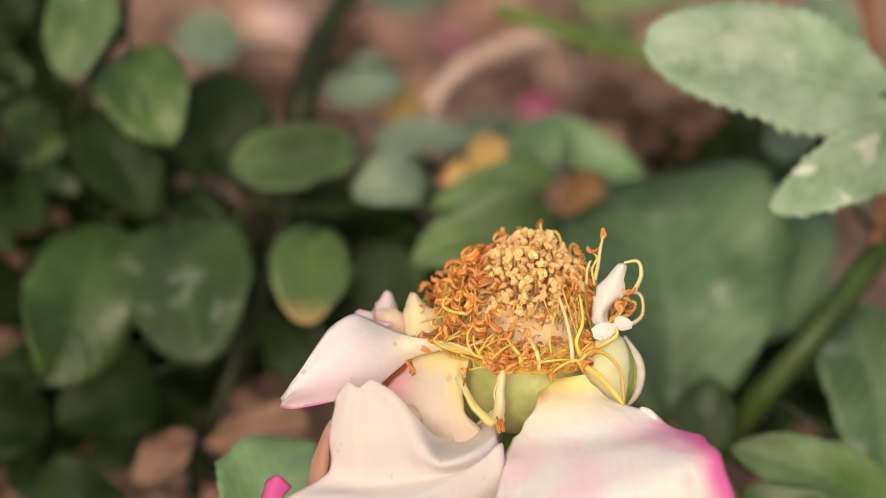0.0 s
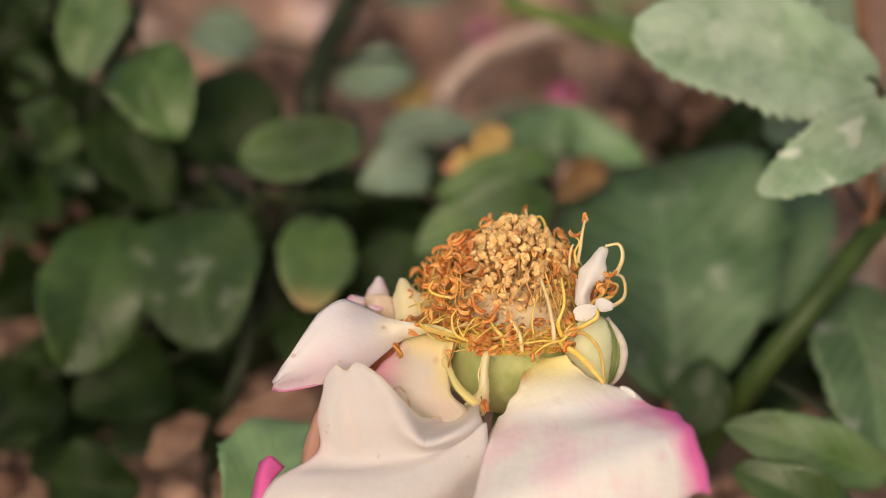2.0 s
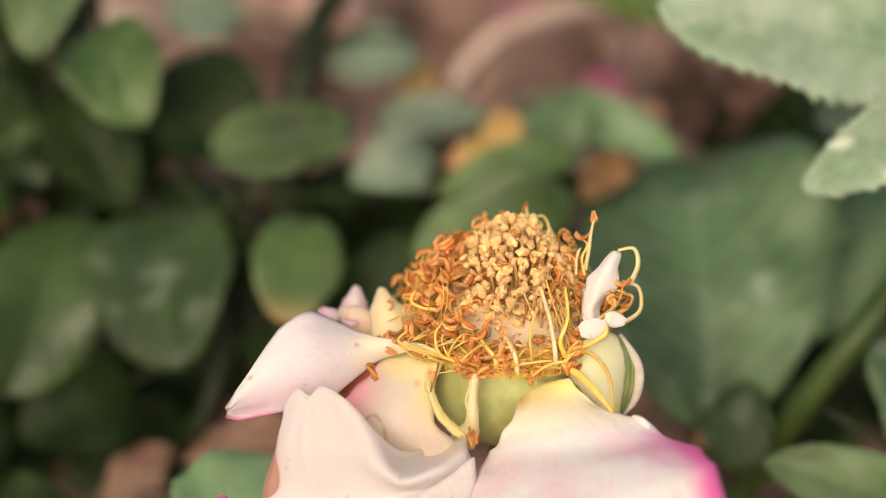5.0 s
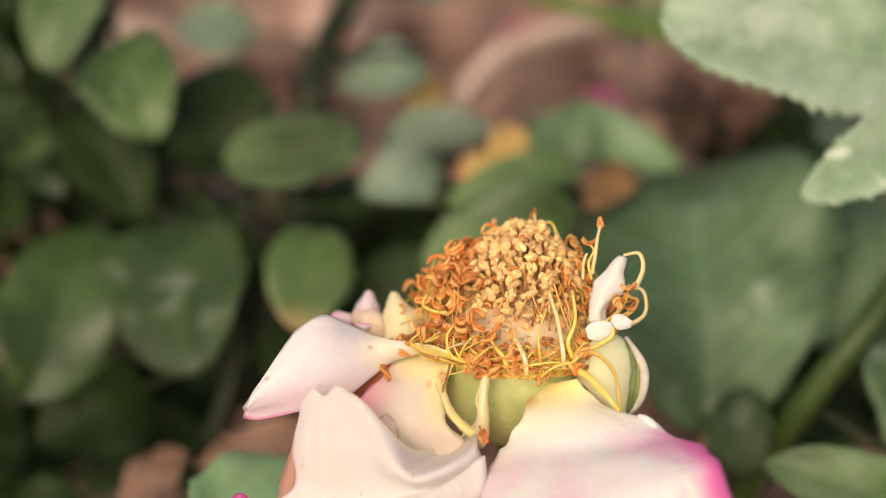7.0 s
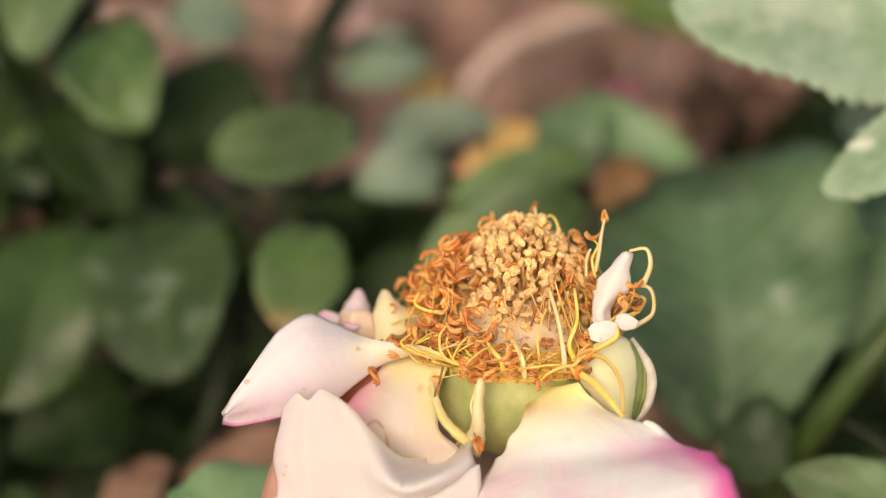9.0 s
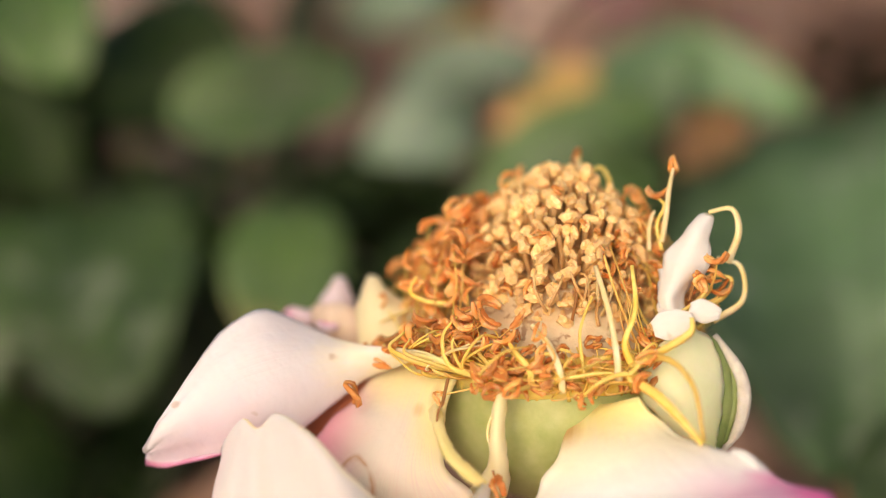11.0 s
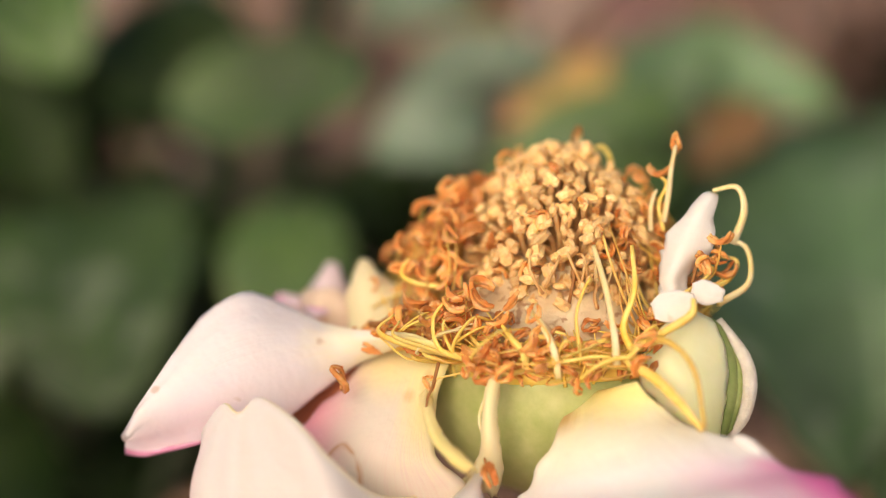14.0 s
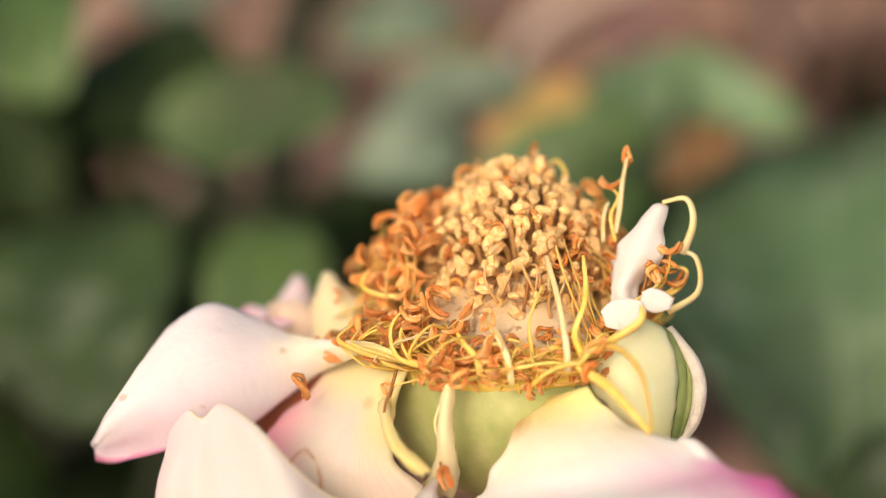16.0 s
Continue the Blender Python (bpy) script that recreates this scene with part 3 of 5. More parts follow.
FOLD_TOP = [
    [(-1.70, -0.58, -0.54), (-1.57, -0.50, -0.39), (-1.46, -0.62, -0.37), (-1.34, -0.57, -0.30), (-1.12, -0.77, -0.31), (-0.87, -0.93, -0.53), (-0.63, -0.80, -0.86), (-0.27, -0.30, -1.15), (-0.02, -0.27, -0.91)],
    [(-1.70, -0.68, -0.59), (-1.57, -0.60, -0.45), (-1.46, -0.67, -0.45), (-1.34, -0.67, -0.36), (-1.12, -0.86, -0.37), (-0.87, -1.02, -0.58), (-0.63, -0.89, -0.91), (-0.27, -0.39, -1.19), (-0.02, -0.34, -0.93)],
    [(-1.77, -0.88, -0.82), (-1.63, -0.96, -0.72), (-1.49, -0.95, -0.74), (-1.28, -1.00, -0.68), (-1.05, -1.07, -0.70), (-0.82, -1.20, -0.78), (-0.61, -1.27, -0.84), (-0.29, -1.13, -0.79), (-0.03, -0.82, -0.82)],
    [(-1.76, -1.04, -1.14), (-1.61, -1.09, -1.19), (-1.44, -1.15, -1.20), (-1.19, -1.19, -1.16), (-0.95, -1.20, -1.11), (-0.72, -1.20, -1.07), (-0.49, -1.18, -1.01), (-0.21, -1.05, -0.96), (0.02, -0.81, -0.97)],
]  # the standing fold, from its crest down
FOLD_LIP = [  # the lip that rolls out under it
    [(-2.22, -1.34, -1.28), (-1.72, -1.43, -1.18), (-1.17, -1.54, -1.15), (-0.58, -1.38, -1.07), (0.03, -0.94, -0.85)],
    [(-2.36, -1.52, -1.46), (-1.73, -1.71, -1.33), (-1.17, -1.82, -1.33), (-0.59, -1.67, -1.29), (0.03, -1.19, -1.16)],
    [(-2.42, -1.55, -1.96), (-1.73, -1.76, -1.95), (-1.17, -1.89, -1.98), (-0.58, -1.71, -1.93), (-0.07, -1.30, -1.87)],
]
petal("petal", FOLD_TOP + FOLD_LIP, M_PETAL_FOLD, rose, "folded ivory petal with a rolled lip", nu=56, nv=48, ripple=0.008, seed=5.0, frill=0.004, pleats=0.01, thickness=0.022)
petal("petal_tip", [
    [(-2.13, -0.84, -1.51), (-2.27, -0.76, -1.42), (-2.40, -0.75, -1.52)],
    [(-2.26, -1.11, -1.50), (-2.37, -1.03, -1.47), (-2.46, -0.95, -1.62)],
    [(-2.36, -1.35, -1.64), (-2.45, -1.28, -1.68), (-2.51, -1.15, -1.83)],
    [(-2.41, -1.53, -2.04), (-2.49, -1.44, -2.07), (-2.56, -1.32, -2.16)],
], M_PETAL_PINK, rose, "magenta curled petal end", nu=14, nv=8)
petal("petal", [
    [(0.48, 0.01, -0.72), (0.56, -0.10, -0.62), (0.64, -0.20, -0.53), (0.72, -0.29, -0.45), (0.80, -0.36, -0.38), (0.89, -0.42, -0.32)],
    [(0.40, -0.50, -0.66), (0.55, -0.59, -0.57), (0.69, -0.63, -0.52), (0.84, -0.64, -0.49), (0.99, -0.60, -0.49), (1.13, -0.52, -0.52)],
    [(0.25, -0.62, -0.89), (0.49, -0.79, -0.72), (0.73, -0.88, -0.59), (0.98, -0.90, -0.52), (1.22, -0.85, -0.50), (1.46, -0.72, -0.53)],
    [(0.11, -0.73, -1.02), (0.45, -0.98, -0.79), (0.79, -1.13, -0.63), (1.13, -1.18, -0.55), (1.47, -1.12, -0.53), (1.82, -0.97, -0.58)],
    [(-0.00, -1.23, -1.03), (0.41, -1.47, -0.75), (0.82, -1.60, -0.55), (1.23, -1.62, -0.43), (1.64, -1.53, -0.38), (2.05, -1.33, -0.41)],
    [(-0.14, -1.98, -1.07), (0.32, -2.13, -0.79), (0.79, -2.18, -0.59), (1.25, -2.14, -0.45), (1.71, -2.00, -0.37), (2.18, -1.77, -0.36)],
    [(-0.17, -2.35, -1.17), (0.33, -2.44, -1.01), (0.82, -2.47, -0.89), (1.31, -2.43, -0.82), (1.81, -2.32, -0.79), (2.30, -2.15, -0.81)],
], M_PETAL_RIGHT, rose, "large cream petal with a magenta rim", nu=44, nv=48, ripple=0.008, seed=11.0, pleats=0.022, frill=0.06, thickness=0.02)
petal("claw", [
    [(-0.37, 0.23, -0.67), (-0.35, 0.20, -0.64), (-0.33, 0.24, -0.65)],
    [(-0.39, -0.27, -0.53), (-0.37, -0.29, -0.50), (-0.34, -0.25, -0.51)],
    [(-0.37, -0.57, -0.54), (-0.34, -0.59, -0.50), (-0.30, -0.55, -0.51)],
    [(-0.28, -0.80, -0.58), (-0.24, -0.82, -0.54), (-0.19, -0.78, -0.54)],
    [(-0.16, -0.86, -0.64), (-0.11, -0.89, -0.60), (-0.07, -0.84, -0.61)],
], M_PETAL_CLAW, rose, "ragged yellow claw", nu=20, nv=8, ripple=0.03, frill=0.06, seed=12.0, thickness=0.014)
petal("claw", [
    [(-0.00, -0.29, -0.33), (0.04, -0.34, -0.31), (0.09, -0.30, -0.32)],
    [(-0.03, -0.45, -0.48), (0.01, -0.50, -0.45), (0.06, -0.45, -0.48)],
    [(-0.05, -0.53, -0.64), (-0.00, -0.60, -0.60), (0.07, -0.54, -0.66)],
    [(-0.08, -0.48, -0.84), (-0.00, -0.57, -0.83), (0.08, -0.53, -0.87)],
    [(-0.09, -0.46, -1.04), (-0.01, -0.54, -1.04), (0.06, -0.54, -1.09)],
], M_PETAL_CLAW_PALE, rose, "pale twisted claw", nu=20, nv=8, ripple=0.02, frill=0.04, seed=13.0, thickness=0.016)
petal("petal_curl", [
    [(1.45, -0.76, -0.54), (1.45, -0.74, -0.51), (1.45, -0.69, -0.55)],
    [(1.49, -0.78, -0.54), (1.49, -0.75, -0.50), (1.49, -0.71, -0.54)],
    [(1.54, -0.81, -0.55), (1.53, -0.78, -0.49), (1.54, -0.73, -0.54)],
    [(1.58, -0.84, -0.55), (1.58, -0.81, -0.51), (1.58, -0.77, -0.55)],
    [(1.62, -0.87, -0.56), (1.62, -0.85, -0.53), (1.62, -0.81, -0.58)],
], M_PETAL_WHITE, rose, "tiny white curl of the petal rim", nu=10, nv=8, ripple=0.015, frill=0.02, thickness=0.02)
petal("petal", [
    [(-1.26, 0.88, -0.65), (-1.16, 0.82, -0.63), (-1.07, 0.82, -0.63), (-0.96, 0.88, -0.65)],
    [(-1.26, 0.96, -0.58), (-1.17, 0.90, -0.51), (-1.07, 0.91, -0.51), (-0.97, 0.96, -0.58)],
    [(-1.23, 1.04, -0.50), (-1.16, 0.99, -0.44), (-1.07, 0.99, -0.44), (-0.99, 1.02, -0.52)],
    [(-1.18, 1.10, -0.44), (-1.13, 1.09, -0.41), (-1.09, 1.09, -0.41), (-1.04, 1.10, -0.45)],
    [(-1.14, 1.13, -0.41), (-1.12, 1.13, -0.40), (-1.10, 1.13, -0.40), (-1.08, 1.13, -0.42)],
], M_PETAL_PALE, rose, "small shell-pink petal", nu=14, nv=10, seed=2.0, ripple=0.02, frill=0.02, thickness=0.015)
petal("petal", [
    [(-1.19, 0.82, -0.60), (-1.20, 0.81, -0.54), (-1.22, 0.87, -0.53)],
    [(-1.31, 0.82, -0.60), (-1.31, 0.82, -0.53), (-1.33, 0.89, -0.50)],
    [(-1.41, 0.84, -0.57), (-1.41, 0.85, -0.51), (-1.40, 0.90, -0.49)],
    [(-1.46, 0.89, -0.54), (-1.45, 0.88, -0.51), (-1.44, 0.91, -0.51)],
], M_PETAL_ROSE, rose, "small rose-pink petal", nu=12, nv=8, ripple=0.015, frill=0.01, thickness=0.012)
petal("petal", [
    [(-1.18, 0.66, -0.66), (-1.07, 0.56, -0.63), (-0.91, 0.56, -0.63), (-0.83, 0.66, -0.66)],
    [(-1.24, 0.69, -0.55), (-1.14, 0.57, -0.51), (-0.96, 0.57, -0.51), (-0.85, 0.64, -0.51)],
    [(-1.26, 0.75, -0.46), (-1.15, 0.61, -0.41), (-1.01, 0.61, -0.41), (-0.87, 0.68, -0.45)],
    [(-1.24, 0.82, -0.43), (-1.14, 0.72, -0.36), (-1.03, 0.72, -0.36), (-0.91, 0.74, -0.44)],
    [(-1.21, 0.90, -0.51), (-1.13, 0.83, -0.48), (-1.04, 0.83, -0.48), (-0.94, 0.83, -0.52)],
], M_PETAL_PEACH, rose, "curled peach petal with brown rim", nu=14, nv=12, seed=6.0, ripple=0.02, frill=0.012, thickness=0.014)
petal("petal", [
    [(-1.20, 0.57, -0.45), (-1.13, 0.52, -0.45), (-1.06, 0.57, -0.46)],
    [(-1.21, 0.56, -0.40), (-1.13, 0.53, -0.41), (-1.05, 0.55, -0.41)],
    [(-1.18, 0.60, -0.41), (-1.12, 0.56, -0.39), (-1.07, 0.59, -0.42)],
], M_PETAL_ROSE, rose, "small rose-pink petal folded inside", nu=10, nv=8, ripple=0.01, frill=0.006, thickness=0.010)
petal("petal", [
    [(-0.90, 0.43, -0.57), (-0.78, 0.39, -0.54), (-0.63, 0.41, -0.51), (-0.49, 0.52, -0.53)],
    [(-0.94, 0.54, -0.48), (-0.82, 0.48, -0.39), (-0.66, 0.49, -0.37), (-0.52, 0.59, -0.41)],
    [(-0.94, 0.65, -0.39), (-0.84, 0.58, -0.30), (-0.71, 0.58, -0.28), (-0.59, 0.63, -0.32)],
    [(-0.87, 0.73, -0.31), (-0.81, 0.68, -0.24), (-0.73, 0.68, -0.24), (-0.66, 0.69, -0.30)],
    [(-0.83, 0.81, -0.26), (-0.80, 0.79, -0.22), (-0.77, 0.79, -0.23), (-0.74, 0.78, -0.27)],
], M_PETAL_YELLOW, rose, "butter-yellow shrivelled petal", nu=18, nv=14, ripple=0.03, frill=0.012, seed=7.0, thickness=0.014)
petal("petal", [
    [(1.32, 0.66, 0.36), (1.35, 0.64, 0.36), (1.38, 0.65, 0.35)],
    [(1.22, 0.61, 0.29), (1.28, 0.52, 0.30), (1.36, 0.55, 0.23)],
    [(1.08, 0.52, 0.16), (1.19, 0.39, 0.18), (1.37, 0.43, 0.10)],
    [(1.06, 0.41, 0.04), (1.14, 0.30, 0.07), (1.24, 0.42, 0.01)],
    [(1.04, 0.33, -0.05), (1.10, 0.24, -0.02), (1.19, 0.33, -0.06)],
    [(1.06, 0.25, -0.13), (1.12, 0.18, -0.14), (1.21, 0.24, -0.14)],
], M_PETAL_WHITE, rose, "small white shrivelled petal", nu=26, nv=14, seed=1.0, ripple=0.03, frill=0.05, thickness=0.022)
petal("petal", [
    [(0.97, -0.02, -0.02), (0.98, -0.03, -0.04), (0.99, -0.05, -0.07), (1.00, -0.07, -0.09)],
    [(1.03, 0.02, 0.03), (1.04, -0.02, -0.01), (1.06, -0.06, -0.07), (1.07, -0.08, -0.11)],
    [(1.09, 0.03, 0.05), (1.11, -0.01, 0.01), (1.13, -0.05, -0.05), (1.14, -0.08, -0.11)],
    [(1.16, 0.03, 0.05), (1.17, -0.00, 0.02), (1.19, -0.04, -0.04), (1.20, -0.06, -0.08)],
    [(1.23, 0.02, 0.03), (1.24, 0.01, 0.01), (1.25, -0.01, -0.01), (1.26, -0.02, -0.03)],
], M_PETAL_WHITE, rose, "small white petal lobe", nu=16, nv=12, seed=4.0, ripple=0.012, frill=0.004, thickness=0.014)
petal("petal", [
    [(1.22, 0.08, 0.05), (1.22, 0.07, 0.03), (1.21, 0.05, 0.01), (1.21, 0.04, -0.01)],
    [(1.28, 0.09, 0.07), (1.27, 0.06, 0.04), (1.26, 0.03, -0.01), (1.25, 0.01, -0.04)],
    [(1.33, 0.09, 0.06), (1.32, 0.06, 0.03), (1.31, 0.02, -0.02), (1.30, 0.01, -0.06)],
    [(1.38, 0.07, 0.04), (1.37, 0.05, 0.02), (1.36, 0.02, -0.02), (1.35, 0.01, -0.05)],
    [(1.42, 0.05, 0.01), (1.42, 0.04, -0.00), (1.41, 0.03, -0.02), (1.41, 0.02, -0.04)],
], M_PETAL_WHITE, rose, "small white petal lobe", nu=12, nv=12, seed=14.0, ripple=0.012, frill=0.004, thickness=0.014)
petal("petal", [
    [(-1.73, -0.27, -1.08), (-1.70, -0.34, -1.10), (-1.68, -0.39, -1.18)],
    [(-1.85, -0.37, -1.40), (-1.80, -0.49, -1.35), (-1.73, -0.53, -1.36)],
    [(-1.94, -0.55, -1.74), (-1.88, -0.68, -1.68), (-1.75, -0.74, -1.67)],
    [(-2.01, -0.75, -2.13), (-1.90, -0.89, -2.08), (-1.73, -0.99, -2.04)],
], M_PETAL_DUSK, rose, "withered dusky pink petal", nu=14, nv=8)
petal("petal", [
    [(-0.81, 0.36, -0.61), (-0.78, 0.24, -0.65), (-0.76, 0.13, -0.69)],
    [(-1.05, 0.24, -0.75), (-1.00, 0.13, -0.77), (-0.92, 0.03, -0.84)],
    [(-1.36, 0.16, -0.86), (-1.26, 0.06, -0.90), (-1.14, -0.02, -0.95)],
], M_PETAL_RUST, rose, "rusty red withered petal", nu=12, nv=8)
petal("sepal", [
    [(1.17, 0.13, -0.14), (1.23, 0.13, -0.17), (1.28, 0.14, -0.21), (1.33, 0.18, -0.26)],
    [(0.95, -0.00, -0.30), (1.10, -0.06, -0.29), (1.26, -0.04, -0.34), (1.42, 0.05, -0.43)],
    [(0.90, -0.15, -0.48), (1.07, -0.22, -0.45), (1.25, -0.20, -0.48), (1.43, -0.09, -0.58)],
    [(1.07, -0.26, -0.65), (1.17, -0.30, -0.65), (1.28, -0.28, -0.68), (1.38, -0.21, -0.75)],
    [(1.29, -0.29, -0.82), (1.31, -0.30, -0.81), (1.32, -0.29, -0.82), (1.34, -0.27, -0.83)],
], M_SEPAL, rose, "pale greenish-white sepal", nu=18, nv=14)
petal("sepal", [
    [(1.33, 0.20, -0.27), (1.35, 0.26, -0.33), (1.36, 0.24, -0.33)],
    [(1.42, 0.07, -0.44), (1.45, 0.14, -0.49), (1.49, 0.12, -0.49)],
    [(1.43, -0.07, -0.59), (1.48, 0.00, -0.64), (1.53, -0.01, -0.63)],
    [(1.38, -0.19, -0.77), (1.43, -0.12, -0.81), (1.48, -0.12, -0.80)],
    [(1.34, -0.25, -0.85), (1.36, -0.17, -0.91), (1.39, -0.17, -0.91)],
], M_SEPAL_EDGE, rose, "green sepal with downy white edge", nu=16, nv=8)
part("sepal_edge", tube(bmesh.new(), [(1.37, 0.25, -0.32), (1.52, 0.12, -0.49), (1.56, 0.00, -0.62), (1.52, -0.12, -0.78), (1.42, -0.17, -0.92)], [0.03, 0.045, 0.05, 0.04, 0.02], 7, 16), M_DOWN, rose)


# ---------------------------------------------------------------- pistils and stamens
def stigma_meshes():
    made = []
    for k in range(9):
        rng = random.Random(30 + k)
        wide = (rng.uniform(0.85, 1.35), rng.uniform(0.6, 0.95), rng.uniform(0.55, 1.0))
        bm = bmesh.new()
        bmesh.ops.create_icosphere(bm, subdivisions=2, radius=1.0)
        for v in bm.verts:
            d = v.co.normalized()
            cube = 1 / max(abs(d.x), abs(d.y), abs(d.z)) ** 0.8
            lump = 1 + 0.5 * noise.noise(d * 1.9 + Vector((k * 7.0, 0, 0))) + 0.15 * noise.noise(d * 4 + Vector((0, k * 5.0, 0)))
            v.co = d * (0.55 + 0.42 * cube) * lump * 0.9
            v.co = Vector((v.co.x * wide[0], v.co.y * wide[1], v.co.z * wide[2]))
        mesh = bpy.data.meshes.new("stigma")
        for f in bm.faces:
            f.smooth = False
        bm.to_mesh(mesh)
        bm.free()
        mesh.materials.append(M_STIGMA)
        made.append(mesh)
    return made


def anther_meshes():
    """Dry anthers, unit length along x: two blunt lobes pressed together or gaping, curled and grooved."""
    made = []
    for k in range(12):
        rng = random.Random(60 + k)
        bm = bmesh.new()
        bend, twist = rng.uniform(0.5, 1.7) * rng.choice((-1, 1)), rng.uniform(-0.9, 0.9)
        gape = rng.uniform(0.16, 0.26) if k % 4 == 3 else rng.uniform(0.0, 0.06)
        for half in (-1, 1):
            fat, skew = rng.uniform(0.085, 0.125), rng.uniform(-0.16, 0.16)
            rings = []
            for i in range(13):
                s = i / 12
                x = s - 0.5
                r = fat * min(1.0, math.sin(math.pi * (0.06 + 0.88 * s)) ** 0.4)
                arc = bend * x
                spine = Vector((math.sin(arc * 1.2) / (bend * 1.2), 0.0, (1 - math.cos(arc * 1.2)) / (bend * 1.2) * 1.6))
                aside = half * (0.7 * fat + gape * math.cos(math.pi * x)) + skew * x
                ring = []
                for j in range(10):
                    a = 2 * math.pi * j / 10
                    q = Vector((s * 5 + k * 3, math.cos(a) * 1.4, math.sin(a) * 1.4 + half))
                    rr = r * (1 + 0.55 * noise.noise(q) + 0.4 * noise.noise(q * 2.6))
                    if math.sin(a) > 0.75:  # the slit along the lobe
                        rr *= 0.45
                    off = Vector((0.0, aside + rr * math.cos(a), 1.15 * rr * math.sin(a)))
                    off.rotate(Euler((twist * x * 2, -arc, 0)))
                    ring.append(bm.verts.new(spine + off))
                rings.append(ring)
            for a, b in zip(rings, rings[1:]):
                for j in range(10):
                    bm.faces.new((a[j], a[(j + 1) % 10], b[(j + 1) % 10], b[j]))
            bm.faces.new(rings[0][::-1])
            bm.faces.new(rings[-1])
        mesh = bpy.data.meshes.new("anther")
        for f in bm.faces:
            f.smooth = True
        bm.to_mesh(mesh)
        bm.free()
        mesh.materials.append(M_ANTHER)
        made.append(mesh)
    return made


STIGMAS, ANTHERS = stigma_meshes(), anther_meshes()


def build_pistils():
    rng = random.Random(11)
    count = 460
    for i in range(count):
        s = (i + 0.5) / count
        polar = math.acos(1 - s * 1.2)  # crowding over a steep dome
        turn = i * 2.399963 + rng.uniform(-0.15, 0.15)
        out = Vector((math.sin(polar) * math.cos(turn), math.sin(polar) * math.sin(turn), math.cos(polar)))
        reach = rng.uniform(0.93, 1.05)
        clump = 1 + 0.10 * noise.noise(out * 5.0)
        head = CENTRE + LEAN @ Vector((0.04 + 0.59 * out.x * reach * clump, 0.54 * out.y * reach * clump, 0.39 + 0.75 * out.z * reach * clump))
        foot = CENTRE + LEAN @ Vector((0.02 + 0.3 * out.x, 0.28 * out.y, 0.42))
        out = LEAN @ out
        bend = Vector((rng.uniform(-0.05, 0.05), rng.uniform(-0.05, 0.05), 0.04))
        style = part("pistil", tube(bmesh.new(), [foot, (foot + head) / 2 + bend, head], [0.024, 0.018, 0.022], 6, 5), M_STYLE, rose)
        size = rng.choice((0.035, 0.043, 0.052, 0.063)) * rng.uniform(0.85, 1.15)
        axis = (out + Vector((rng.uniform(-0.5, 0.5), rng.uniform(-0.5, 0.5), rng.uniform(-0.3, 0.3)))).to_track_quat("Z", "X")
        spin = Euler((0, 0, rng.uniform(0, 6.28))).to_quaternion()
        placed("stigma", STIGMAS[i % 9], style, matrix=Matrix.LocRotScale(head * CM, axis @ spin, Vector((size, size * rng.uniform(0.75, 1.0), size)) * CM))


def build_hanging_styles():
    """Longer styles that hang out below the heads and show their pale stems."""
    rng = random.Random(17)
    for i in range(26):
        a = rng.uniform(math.pi * 1.38, math.pi * 2.25)
        top, low = bloom(0.40, a, rng.uniform(0.50, 0.75)), rng.uniform(0.26, 0.5)
        b = a + rng.uniform(-0.22, 0.22)
        tip = bloom(0.62 - 0.25 * low + rng.uniform(-0.02, 0.14), b, low)
        style = part("pistil", tube(bmesh.new(), [top, bloom(0.60, a + 0.2 * (b - a), 0.55 * (low + 0.65)), bloom(0.60, b, 0.5 * low + 0.22), tip], [0.009, 0.010, 0.012], 6, 8), rng.choice((M_STYLE_PALE, M_STYLE, M_BRUISE)), rose)
        if rng.random() < 0.6:
            size = rng.uniform(0.028, 0.045)
            placed("stigma", STIGMAS[i % 9], style, matrix=Matrix.LocRotScale(tip * CM, Euler((rng.uniform(0, 6), rng.uniform(0, 6), 0)).to_quaternion(), Vector((size, size, size)) * CM))


def stamen(points, radius, material, anther=None, size=0.19, rng=random.Random(5)):
    """A filament along points; anther: the way its anther points, or None where it has dropped off."""
    radius *= 0.72
    thread = part("stamen", tube(bmesh.new(), points, [radius * 1.15, radius, radius * 0.9, radius * 0.6], 7, 16, 0.7, 0.3), material, rose)
    if anther is not None:
        turn = Vector(anther).to_track_quat("X", "Z") @ Euler((rng.uniform(0, 6.28), 0, 0)).to_quaternion()
        placed("anther", rng.choice(ANTHERS), thread, matrix=Matrix.LocRotScale(Vector(points[-1]) * CM, turn, Vector((size, size * rng.uniform(0.8, 1.15), size)) * 0.84 * CM))
    return thread


